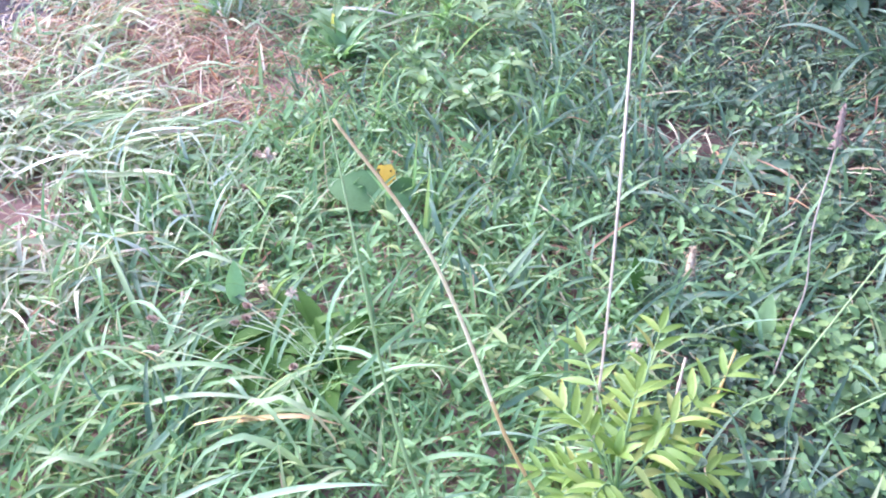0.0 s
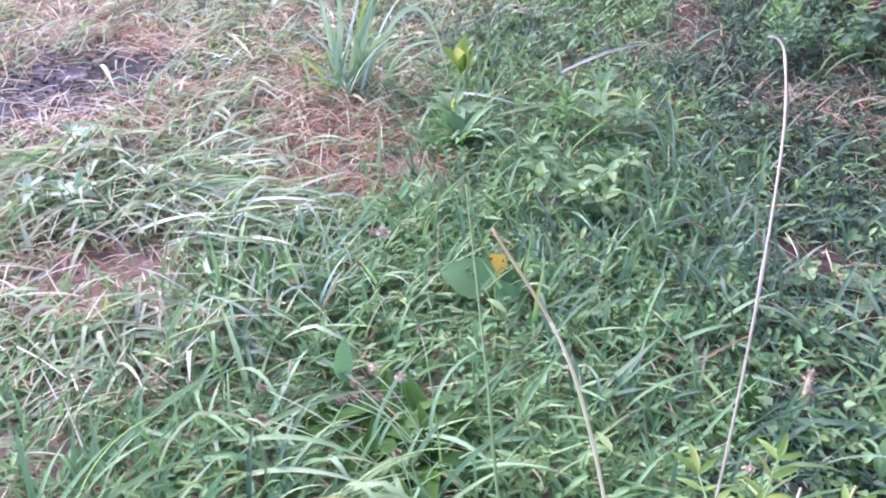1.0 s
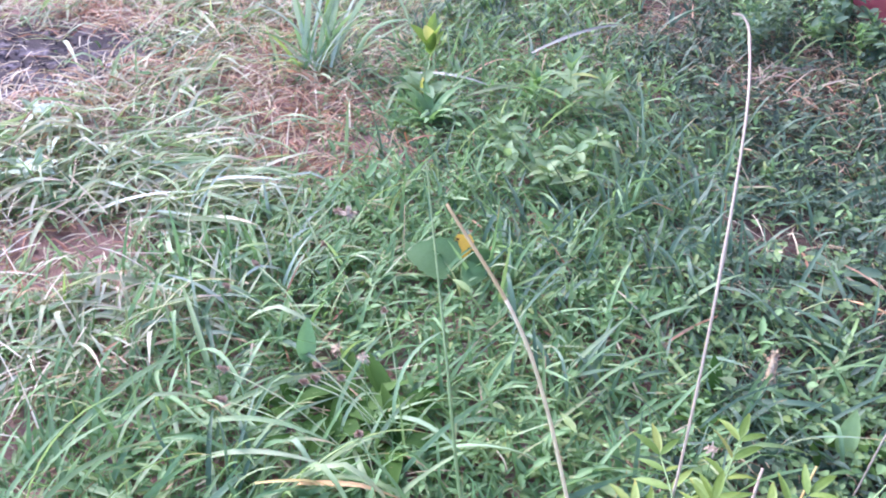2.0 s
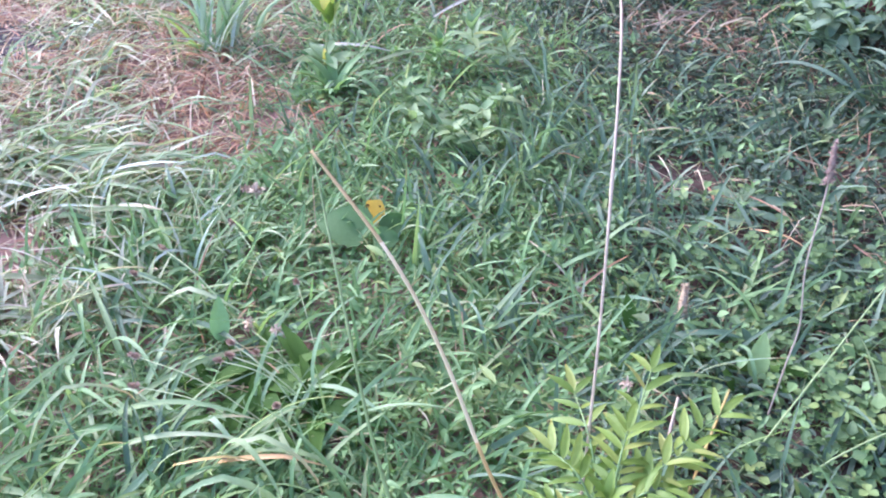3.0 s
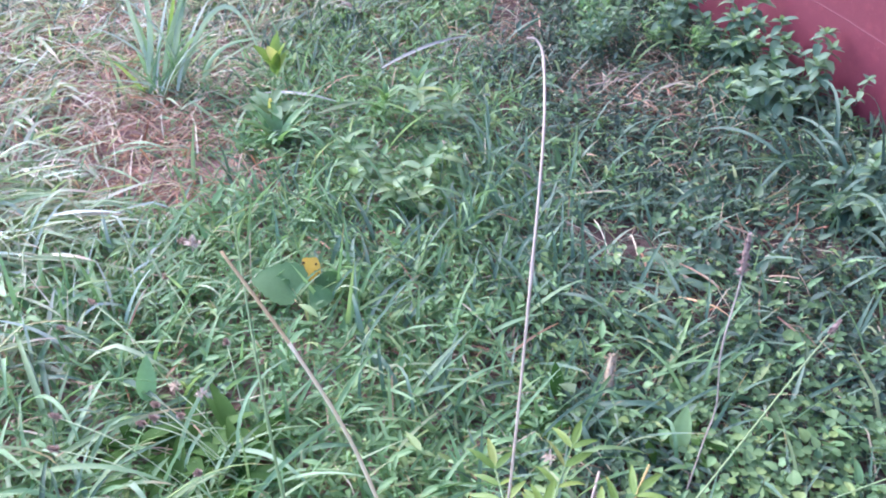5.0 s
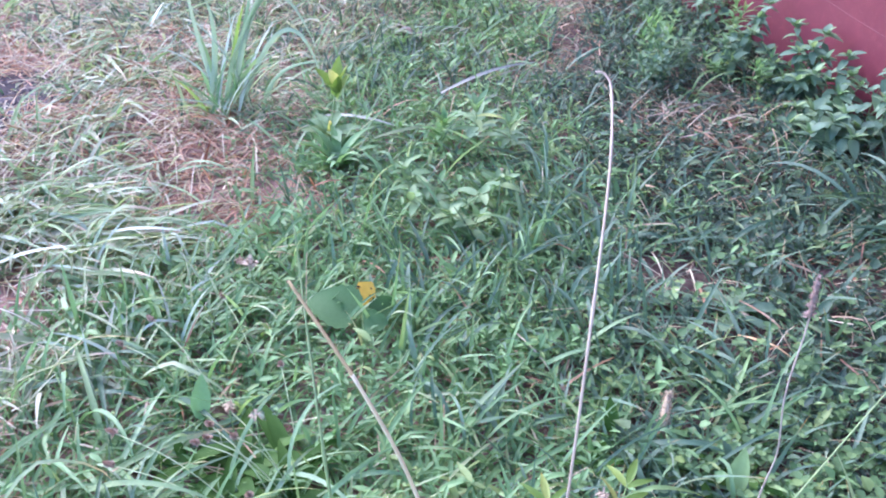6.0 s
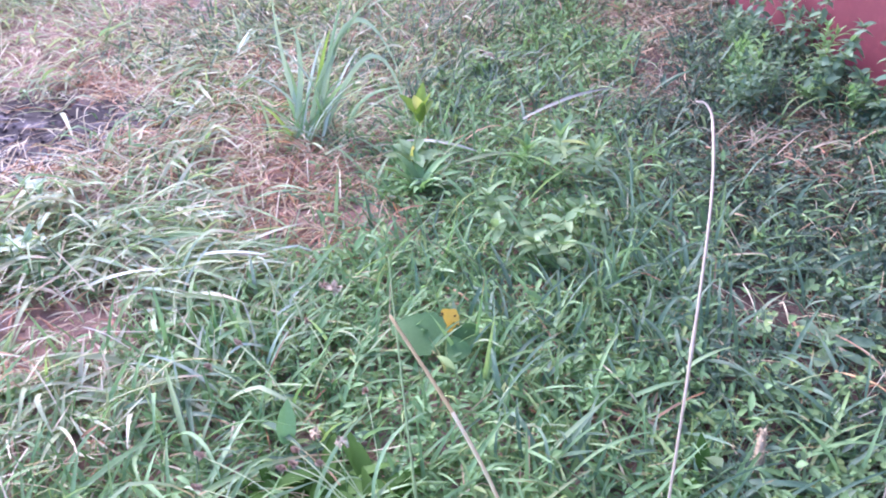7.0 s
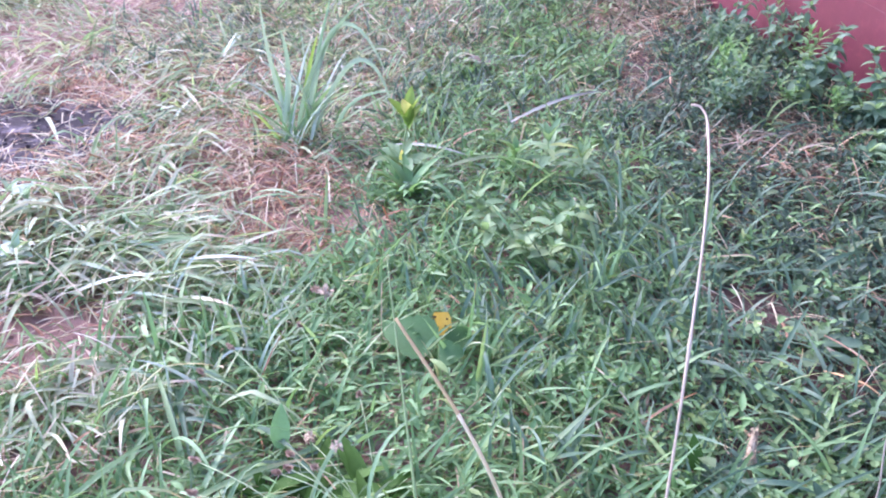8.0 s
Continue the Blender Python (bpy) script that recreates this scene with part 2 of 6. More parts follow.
def soil_material():
    m, nt, bsdf, out = nodes_of("soil")
    geo = nt.nodes.new("ShaderNodeNewGeometry")
    p = geo.outputs["Position"]
    big, mid, fine = noise_of(nt, 2.2, 4.0, p), noise_of(nt, 26.0, 5.0, p), noise_of(nt, 190.0, 5.0, p, 0.7)
    col = mix_of(nt, math_of(nt, "MULTIPLY", math_of(nt, "SUBTRACT", mid, 0.32), 2.6, True), (0.23, 0.130, 0.112), (0.50, 0.325, 0.285))
    col = mix_of(nt, math_of(nt, "MULTIPLY", math_of(nt, "SUBTRACT", big, 0.45), 3.0, True), col, (0.30, 0.175, 0.145))
    col = mix_of(nt, math_of(nt, "MULTIPLY", fine, 0.6), col, (0.14, 0.088, 0.076))
    # damp black earth round the old hollow
    vec = nt.nodes.new("ShaderNodeVectorMath")
    vec.operation = "DISTANCE"
    vec.inputs[1].default_value = (-1.38, 2.25, 0.0)
    link(nt, p, vec.inputs[0])
    damp = math_of(nt, "SUBTRACT", 0.43, math_of(nt, "ADD", vec.outputs["Value"], math_of(nt, "MULTIPLY", math_of(nt, "SUBTRACT", mid, 0.5), 0.35)))
    damp = math_of(nt, "MULTIPLY", damp, 7.0, True)
    ash = mix_of(nt, math_of(nt, "MULTIPLY", math_of(nt, "SUBTRACT", mid, 0.52), 5.0, True), (0.058, 0.050, 0.060), (0.29, 0.255, 0.30))
    col = mix_of(nt, math_of(nt, "MULTIPLY", damp, 0.95), col, ash)
    # browner soil by the wall, its colour darkened for shade between the weeds
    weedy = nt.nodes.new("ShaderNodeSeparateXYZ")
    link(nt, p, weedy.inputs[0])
    brown_shade = math_of(nt, "MULTIPLY", math_of(nt, "SUBTRACT", math_of(nt, "ADD", weedy.outputs["X"], math_of(nt, "MULTIPLY", mid, 0.3)), 0.25), 4.0, True)
    col = mix_of(nt, math_of(nt, "MULTIPLY", brown_shade, 0.9), col, mix_of(nt, mid, (0.044, 0.032, 0.030), (0.135, 0.090, 0.086)))
    # turf beyond the trodden corner
    away = nt.nodes.new("ShaderNodeVectorMath")
    away.operation = "DISTANCE"
    away.inputs[1].default_value = (-0.4, 2.0, 0.0)
    link(nt, p, away.inputs[0])
    turf = math_of(nt, "MULTIPLY", math_of(nt, "SUBTRACT", math_of(nt, "ADD", away.outputs["Value"], big), 2.3), 1.2, True)
    col = mix_of(nt, math_of(nt, "MULTIPLY", turf, 0.85), col, mix_of(nt, mid, (0.07, 0.12, 0.05), (0.20, 0.24, 0.12)))
    bsdf.inputs["Specular IOR Level"].default_value = 0.2
    link(nt, col, bsdf.inputs["Base Color"])
    link(nt, math_of(nt, "SUBTRACT", 0.92, math_of(nt, "MULTIPLY", damp, 0.15)), bsdf.inputs["Roughness"])
    b = nt.nodes.new("ShaderNodeBump")
    b.inputs["Strength"].default_value, b.inputs["Distance"].default_value = 0.9, 0.010
    link(nt, math_of(nt, "ADD", mid, math_of(nt, "MULTIPLY", fine, 0.7)), b.inputs["Height"])
    link(nt, b.outputs[0], bsdf.inputs["Normal"])
    return m


def wall_material():
    m, nt, bsdf, out = nodes_of("red_paint")
    geo = nt.nodes.new("ShaderNodeNewGeometry")
    p = geo.outputs["Position"]
    big, mid, fine = noise_of(nt, 3.0, 4.0, p), noise_of(nt, 35.0, 5.0, p), noise_of(nt, 260.0, 4.0, p)
    col = mix_of(nt, math_of(nt, "MULTIPLY", math_of(nt, "SUBTRACT", big, 0.3), 2.0, True), (0.122, 0.0165, 0.032), (0.146, 0.022, 0.039))
    col = mix_of(nt, math_of(nt, "MULTIPLY", math_of(nt, "SUBTRACT", mid, 0.5), 1.6, True), col, (0.225, 0.042, 0.056))
    col = mix_of(nt, math_of(nt, "MULTIPLY", math_of(nt, "SUBTRACT", fine, 0.66), 6.0, True), col, (0.55, 0.28, 0.26))
    link(nt, col, bsdf.inputs["Base Color"])
    bsdf.inputs["Roughness"].default_value = 0.55
    b = nt.nodes.new("ShaderNodeBump")
    b.inputs["Strength"].default_value, b.inputs["Distance"].default_value = 0.25, 0.003
    link(nt, math_of(nt, "ADD", mid, math_of(nt, "MULTIPLY", fine, 0.4)), b.inputs["Height"])
    link(nt, b.outputs[0], bsdf.inputs["Normal"])
    return m


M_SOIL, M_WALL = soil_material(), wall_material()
M_WALL_EDGE = plain_material("worn_paint_edge", (0.17, 0.036, 0.052), (0.15, 0.03, 0.044), 60.0, 0.6)

# ---- mesh tools ----
rng = np.random.default_rng(7)


def smooth(e0, e1, x):
    t = np.clip((x - e0) / (e1 - e0), 0, 1)
    return t * t * (3 - 2 * t)


def waves(x, y, f, seed):
    """Cheap smooth noise, -1 to 1, over arrays."""
    r = np.random.default_rng(seed)
    total = np.zeros_like(np.asarray(x, float))
    for _ in range(6):
        a, ph, k = r.uniform(0, 6.28), r.uniform(0, 6.28), f * r.uniform(0.6, 1.6)
        total = total + np.sin(k * (np.cos(a) * x + np.sin(a) * y) + ph)
    return total / 3.2


def height(x, y):
    """The lie of the ground."""
    x, y = np.asarray(x, float), np.asarray(y, float)
    near = np.exp(-((x / 5) ** 2 + ((y - 2) / 5) ** 2))
    h = near * (0.010 * waves(x, y, 4.0, 3) + 0.005 * waves(x, y, 17.0, 4) + 0.0025 * waves(x, y, 60.0, 5))
    h = h - 0.035 * np.exp(-(((x + 1.36) / 0.20) ** 2 + ((y - 2.25) / 0.22) ** 2))
    h = h - 0.012 * np.exp(-(((x + 0.6) / 0.2) ** 2 + ((y - 2.0) / 0.25) ** 2))
    return h


def z_at(x, y):
    return float(height(x, y))


def mesh_of(name, verts, quads, uv=None, material=None, shade=True):
    """A mesh from arrays: verts (n, 3), quads (m, 4), uv (n, 2) by vertex."""
    me = bpy.data.meshes.new(name)
    verts, quads = np.asarray(verts, np.float32), np.asarray(quads, np.int32)
    me.vertices.add(len(verts))
    me.vertices.foreach_set("co", verts.ravel())
    me.loops.add(quads.size)
    me.loops.foreach_set("vertex_index", quads.ravel())
    me.polygons.add(len(quads))
    me.polygons.foreach_set("loop_start", np.arange(0, quads.size, 4, dtype=np.int32))
    if uv is not None:
        layer = me.uv_layers.new(name="UVMap")
        layer.data.foreach_set("uv", np.asarray(uv, np.float32)[quads.ravel()].ravel())
    me.update(calc_edges=True)
    me.polygons.foreach_set("use_smooth", np.full(len(quads), shade))
    if material:
        me.materials.append(material)
    return me


def prof_grass(s):
    return (1 - s ** 2.4) * (0.62 + 0.38 * np.minimum(1, s * 4))


def prof_lance(s):
    return np.sin(np.pi * np.clip(s, 0, 1) ** 0.72) ** 0.85


def prof_ovate(s):
    return np.sin(np.pi * np.clip(s, 0, 1) ** 0.58) ** 0.75


def prof_spoon(s):
    return 0.18 + 0.82 * np.sin(np.pi * np.clip(s * 0.98, 0, 1) ** 1.9) ** 0.7 * (s > 0.02)


def prof_clover(s):
    return np.sin(np.pi * np.clip(s, 0, 1) ** 1.25) ** 0.6


def prof_blunt(s):
    return np.clip(np.sin(np.pi * np.clip(0.10 + 0.78 * s, 0, 1)), 0, 1) ** 0.45


def prof_straw(s):
    return 1.0 - 0.35 * s


def ribbons(base, yaw, pitch, length, width, bend, twist, segs, prof, fold=0.25, ground=True, kink=None, serrate=0.0):
    """Many blades at once, as arrays: bent strips three vertices wide with a fold along the middle."""
    n = len(yaw)
    head = np.stack([np.cos(yaw), np.sin(yaw), np.zeros(n)], 1)
    perp = np.stack([-np.sin(yaw), np.cos(yaw), np.zeros(n)], 1)
    up = np.array([0.0, 0.0, 1.0])
    p = np.array(base, float)
    rows, uvs = [], []
    for k in range(segs + 1):
        s = k / segs
        el = pitch - bend * s ** 1.3
        if kink is not None:
            el = el - kink * (s > 0.55)
        tan = np.cos(el)[:, None] * head + np.sin(el)[:, None] * up
        nrm = -np.sin(el)[:, None] * head + np.cos(el)[:, None] * up
        tw = twist * s
        side = np.cos(tw)[:, None] * perp + np.sin(tw)[:, None] * nrm
        w = width * prof(np.array(s)) * 0.5 + 0.0002
        if serrate and 0 < k < segs:
            w = w * (1 + (serrate if k % 2 else -serrate))
        drop = nrm * (w * fold)[:, None]
        rows += [p - side * w[:, None] + drop, p - drop * 0.4, p + side * w[:, None] + drop]
        uvs += [(0.0, s), (0.5, s), (1.0, s)]
        p = p + tan * (length / segs)[:, None]
        if ground:
            p[:, 2] = np.maximum(p[:, 2], height(p[:, 0], p[:, 1]) + 0.003)
    verts = np.stack(rows, 1).reshape(-1, 3)
    uv = np.tile(np.array(uvs), (n, 1))
    one = []
    for k in range(segs):
        a = k * 3
        one += [(a, a + 1, a + 4, a + 3), (a + 1, a + 2, a + 5, a + 4)]
    one = np.array(one)
    quads = (one[None] + (np.arange(n) * (segs + 1) * 3)[:, None, None]).reshape(-1, 4)
    return verts, quads, uv


def blade_mesh(name, material, pitch, bend, width, segs=8, twist=0.0, prof=prof_grass, fold=0.25, kink=None, serrate=0.0):
    """One blade or leaf, a metre long, from the origin towards +x."""
    one = np.ones(1)
    v, q, uv = ribbons(np.zeros((1, 3)), one * 0, one * pitch, one, one * width, one * bend, one * twist, segs, prof, fold, False, None if kink is None else one * kink, serrate)
    return mesh_of(name, v, q, uv, material)


def place(name, me, parent, m, label=""):
    ob = new(name, me)
    ob.parent = parent
    ob.matrix_basis = m
    return tagged(ob, label)


def turn_to(heading):
    return Matrix.Rotation(heading, 4, "Z")


def thing(name, x, y, label, category, group="", z=None):
    ob = new(name)
    ob.empty_display_size = 0.02
    ob.location = (x, y, z_at(x, y) if z is None else z)
    return tagged(ob, label, category, group)


def curve_points(pts, n):
    """A smooth line through a few points."""
    p = [Vector(q) for q in pts]
    p = [p[0] * 2 - p[1]] + p + [p[-1] * 2 - p[-2]]
    out = []
    for i in range(n + 1):
        u = min(i / n * (len(pts) - 1), len(pts) - 1 - 1e-6)
        k, f = int(u), u - int(u)
        a, b, c, d = p[k:k + 4]
        out.append(0.5 * (2 * b + (c - a) * f + (2 * a - 5 * b + 4 * c - d) * f * f + (3 * b - a - 3 * c + d) * f ** 3))
    return out


def tube_mesh(name, pts, r0, r1, material, sides=6, nodes=(), bumpy=0.0, seed=0, swell=False):
    """A round stalk along a line, tapering, with thicker joints at the given shares of its length."""
    r = random.Random(seed)
    verts, quads, uv = [], [], []
    n = len(pts)
    for i, p in enumerate(pts):
        t = (pts[min(i + 1, n - 1)] - pts[max(i - 1, 0)]).normalized()
        a = t.orthogonal().normalized()
        a = (Vector((0, 1, 0.01)) - t * t.dot(Vector((0, 1, 0.01)))).normalized() if abs(t.y) < 0.95 else a
        b = t.cross(a)
        s = i / (n - 1)
        rad = r0 + (r1 - r0) * s
        for q in nodes:
            rad *= 1 + 0.5 * math.exp(-((s - q) / 0.012) ** 2)
        rad *= 1 + bumpy * r.uniform(-1, 1)
        if swell:
            rad *= math.sin(math.pi * (0.06 + 0.88 * s)) ** 0.6
        for k in range(sides):
            an = 2 * math.pi * k / sides
            verts.append(p + (a * math.cos(an) + b * math.sin(an)) * rad)
            uv.append((k / sides, s))
    for i in range(n - 1):
        for k in range(sides):
            k2 = (k + 1) % sides
            quads.append((i * sides + k, i * sides + k2, (i + 1) * sides + k2, (i + 1) * sides + k))
    for cap, ring in ((0, 0), (1, n - 1)):
        for k in range(1, sides // 2):
            a, b, c, d = ring * sides + k - 1, ring * sides + k, ring * sides + sides - 1 - k, ring * sides + sides - k
            quads.append((a, b, c, d % (ring * sides + sides) if k > 1 else ring * sides + sides - 1))
    return mesh_of(name, [tuple(v) for v in verts], quads, uv, material)


# ---- where things grow ----
SOIL_WEST = ((-0.82, 2.44, 0.15, 0.10, 0.8), (-0.80, 2.30, 0.11, 0.08, 0.9), (-0.67, 2.13, 0.09, 0.17, 1.0), (-0.59, 1.93, 0.09, 0.16, 1.0), (-0.52, 1.81, 0.11, 0.10, 0.95), (-0.47, 2.08, 0.14, 0.16, 0.7),
             (-0.39, 1.93, 0.13, 0.10, 0.8), (-0.96, 2.30, 0.11, 0.06, 0.55), (-1.36, 2.24, 0.25, 0.24, 1.0), (-1.32, 2.60, 0.17, 0.07, 0.85), (-1.13, 1.97, 0.16, 0.06, 0.9), (-0.85, 1.44, 0.18, 0.085, 1.0),
             (-0.88, 1.29, 0.07, 0.05, 0.75), (-1.55, 3.52, 0.30, 0.13, 0.9), (-0.95, 2.78, 0.26, 0.08, 0.5), (-1.05, 2.20, 0.12, 0.08, 0.6), (-1.20, 1.72, 0.14, 0.10, 0.5), (-0.78, 2.60, 0.16, 0.06, 0.55))
SOIL_EAST = ((0.35, 2.98, 0.08, 0.24, 1.0), (0.33, 3.46, 0.24, 0.24, 0.75), (0.22, 2.70, 0.12, 0.07, 0.6), (-0.05, 2.57, 0.08, 0.06, 0.6), (0.02, 1.70, 0.06, 0.045, 0.9), (0.62, 2.36, 0.17, 0.16, 0.65), (0.74, 2.60, 0.12, 0.14, 0.6),
             (0.50, 1.66, 0.09, 0.08, 0.9), (0.59, 1.54, 0.08, 0.06, 0.8), (0.22, 1.26, 0.07, 0.05, 0.85), (0.85, 1.68, 0.10, 0.07, 0.85), (0.42, 1.27, 0.04, 0.04, 0.7), (0.86, 1.12, 0.06, 0.05, 0.7))


def bare(x, y):
    """How bare the ground is, 0 to 1."""
    wx, wy = x + 0.05 * waves(x, y, 9.0, 11), y + 0.06 * waves(x, y, 8.0, 12)
    total = np.zeros_like(np.asarray(x, float))
    for cx, cy, rx, ry, k in SOIL_WEST + SOIL_EAST:
        total = np.maximum(total, k * smooth(1.35, 0.7, np.hypot((wx - cx) / rx, (wy - cy) / ry)))
    return total


def patch_edge(x, y):
    """A clear rim round the small bare patch in the mown grass."""
    return smooth(1.2, 0.85, np.hypot((x + 0.85) / 0.22, (y - 1.43) / 0.11))


def hollow(x, y):
    """The old burnt hollow with black earth, 0 to 1."""
    return smooth(1.25, 0.75, np.hypot((x + 1.38 + 0.05 * waves(x, y, 12.0, 14)) / 0.24, (y - 2.24 + 0.05 * waves(x, y, 11.0, 15)) / 0.25))


def mown(x, y):
    """The pale, flattened, mown side, 0 to 1."""
    edge = -0.52 - 0.17 * smooth(1.25, 1.0, y) + 0.10 * (y - 1.2) + 0.12 * smooth(2.0, 3.0, y) + 0.10 * waves(x, y, 5.0, 21)
    return smooth(0.16, -0.10, x - edge)


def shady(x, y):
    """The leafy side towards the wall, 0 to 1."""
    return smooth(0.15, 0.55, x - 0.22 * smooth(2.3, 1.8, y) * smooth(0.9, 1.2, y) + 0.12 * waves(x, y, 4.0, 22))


def swardy(x, y):
    """The grassy tongue between the lawn and the leafy side, 0 to 1."""
    return smooth(1.0, 1.2, y) * smooth(1.95, 1.7, y) * smooth(0.9, 0.65, x + 0.06 * waves(x, y, 6.0, 25))


WALL_P, WALL_D = Vector((1.20, 2.28, 0)), Vector((-0.39, 0.92, 0)).normalized()
WALL_N = Vector((-WALL_D.y, WALL_D.x, 0))


def scatter(count, x0, x1, y0, y1, chance):
    """Random places with the given chance of growing there, on this side of the wall."""
    x, y = rng.uniform(x0, x1, count), rng.uniform(y0, y1, count)
    edge = np.minimum(np.minimum(x - x0, x1 - x), np.minimum(y - y0, y1 - y)) + 0.12 * waves(x, y, 5.0, 71)
    keep = rng.uniform(0, 1, count) < chance(x, y) * smooth(0.0, 0.45, edge)
    keep &= ((x - WALL_P.x) * WALL_N.x + (y - WALL_P.y) * WALL_N.y) > 0.01
    x, y = x[keep], y[keep]
    return np.stack([x, y, height(x, y)], 1)


# ---- ground: one sheet out to the horizon ----
def build_ground():
    inner = np.arange(-3.0, 3.0001, 0.025)
    far = 3.0 + 0.03 * 1.22 ** np.arange(1, 54)
    far = far[far < 900]
    gx = np.concatenate([-far[::-1], inner, far])
    gy = gx + 2.2
    X, Y = np.meshgrid(gx, gy)
    verts = np.stack([X, Y, height(X, Y)], 2).reshape(-1, 3)
    n = len(gx)
    i, j = np.meshgrid(np.arange(n - 1), np.arange(n - 1))
    a = (j * n + i).ravel()
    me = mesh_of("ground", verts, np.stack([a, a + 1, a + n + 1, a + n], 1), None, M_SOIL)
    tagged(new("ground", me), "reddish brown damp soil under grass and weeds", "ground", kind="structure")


build_ground()


# ---- the red wall ----
def build_wall():
    bm = bmesh.new()
    # height and length past the view are invented, to block sky from the east
    length, tall, thick = 9.0, 4.2, 0.22
    bmesh.ops.create_cube(bm, size=1.0)
    bmesh.ops.scale(bm, vec=(length, thick, tall + 0.2), verts=bm.verts)
    bmesh.ops.translate(bm, vec=(length / 2 - 4.0, -thick / 2, tall / 2 - 0.1), verts=bm.verts)
    bmesh.ops.bevel(bm, geom=bm.edges[:], offset=0.008, segments=2, affect="EDGES")
    me = bpy.data.meshes.new("wall")
    bm.to_mesh(me)
    bm.free()
    me.materials.append(M_WALL)
    wall = new("wall_east", me)
    side = Vector((WALL_N.x, WALL_N.y, 0))
    rot = Matrix((WALL_D, side, Vector((0, 0, 1)))).transposed().to_4x4()
    wall.matrix_world = Matrix.Translation(WALL_P) @ rot
    tagged(wall, "red painted wall with a faint worn seam", "wall", kind="structure")
    pts = [Vector((-2.5 + 6.8 * k / 60, 0.0, 0.217 + 0.08 * (-2.5 + k / 60 * 6.8) + 0.002 * math.sin(k * 1.7))) for k in range(61)]
    seam = tube_mesh("seam", pts, 0.0012, 0.0010, M_WALL_EDGE, 6, bumpy=0.3, seed=4)
    place("seam", seam, wall, Matrix())


build_wall()

# ---- uncountable growth ----
def swirl(x, y, seed, f=3.0):
    return 3.14 * waves(x, y, f, seed)


def stuff(name, me, label, category):
    tagged(new(name, me), label, category, kind="stuff")


def tinted(name, v, q, uv, n, masks):
    """One field of blades shared out over several materials, a mesh for each."""
    per, faces = len(v) // n, len(q) // n
    one = q.reshape(n, faces, 4)[0]
    for sel, name_, mat, label in masks:
        count = int(sel.sum())
        quads = (one[None] + (np.arange(count) * per)[:, None, None]).reshape(-1, 4)
        stuff(name_, mesh_of(name_, v.reshape(n, per, 3)[sel].reshape(-1, 3), quads, uv.reshape(n, per, 2)[sel].reshape(-1, 2), mat), label, "grass")


def docks(x, y):
    """Where broad plantain leaves crowd out the grass, 0 to 1."""
    return np.exp(-(((x + 0.23) / 0.15) ** 2 + ((y - 1.08) / 0.09) ** 2))


def lawn_rim(x, y):
    """The leafy rim of the lawn beside the mown swathes, 0 to 1."""
    return np.exp(-(((x + 0.48) / 0.18) ** 2 + ((y - 1.45) / 0.18) ** 2))


def open_spot(x, y):
    """The thin spot in front of the broad leaf, 0 to 1."""
    return np.exp(-(((x + 0.10) / 0.06) ** 2 + ((y - 1.42) / 0.045) ** 2))


def build_lush():
    p = scatter(90000, -1.6, 1.8, 0.0, 4.6, lambda x, y: 0.95 * (1 - bare(x, y)) * (1 - (0.8 - 0.3 * smooth(2.4, 3.0, y)) * mown(x, y) * (1 - 0.8 * lawn_rim(x, y))) * (1 - 0.7 * open_spot(x, y)) * (1 - 0.74 * shady(x, y) * (1 - 0.7 * swardy(x, y))) * (1 - 0.7 * docks(x, y)) * (0.62 + 0.25 * waves(x, y, 7, 31)))
    n = len(p)
    yaw = 1.5 * swirl(p[:, 0], p[:, 1], 32) + rng.normal(0, 1.3, n)
    v, q, uv = ribbons(p, yaw, rng.uniform(0.1, 1.25, n), rng.uniform(0.03, 0.11, n) * (1 + 0.35 * rng.normal(0, 1, n).clip(-1, 2)), rng.uniform(0.0036, 0.0092, n), rng.uniform(0.2, 1.6, n), rng.normal(0, 0.6, n), 5, prof_grass)
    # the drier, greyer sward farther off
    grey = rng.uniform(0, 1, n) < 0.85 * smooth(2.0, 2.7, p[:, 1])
    # cooler grass farther off; towards the wall it holds shade as colour
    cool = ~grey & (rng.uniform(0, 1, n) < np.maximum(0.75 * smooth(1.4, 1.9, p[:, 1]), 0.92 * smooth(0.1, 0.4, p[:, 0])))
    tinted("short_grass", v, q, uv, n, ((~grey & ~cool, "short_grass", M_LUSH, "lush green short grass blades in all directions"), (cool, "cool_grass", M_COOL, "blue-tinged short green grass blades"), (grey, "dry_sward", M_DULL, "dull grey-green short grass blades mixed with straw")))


def build_herbs(name, material, count, chance, lo, hi, label, wide, prof=prof_lance, tall=0.055):
    p = scatter(int(count * 1.35), -1.4, 1.9, 0.05, 4.3, chance)
    n0 = len(p)
    # a few leaves round each low stem
    k = 5
    lift = rng.uniform(0.008, tall, n0)
    p = np.repeat(p, k, 0)
    n = len(p)
    yaw = np.repeat(rng.uniform(0, 6.28, n0), k) + np.tile(np.arange(k) * 2.2, n0) + rng.normal(0, 0.3, n)
    p[:, 2] += np.repeat(lift, k) * np.tile(np.linspace(0.35, 1.0, k), n0)
    p[:, :2] += rng.normal(0, 0.005, (n, 2))
    L = rng.uniform(lo, hi, n) * (1 + 0.3 * rng.normal(0, 1, n).clip(-1, 2))
    v, q, uv = ribbons(p, yaw, rng.uniform(-0.1, 0.95, n), L, L * rng.uniform(wide * 0.8, wide * 1.2, n), rng.uniform(0.1, 1.0, n), rng.normal(0, 0.3, n), 4, prof, 0.3)
    stuff(name, mesh_of(name, v, q, uv, material), label, "weeds")


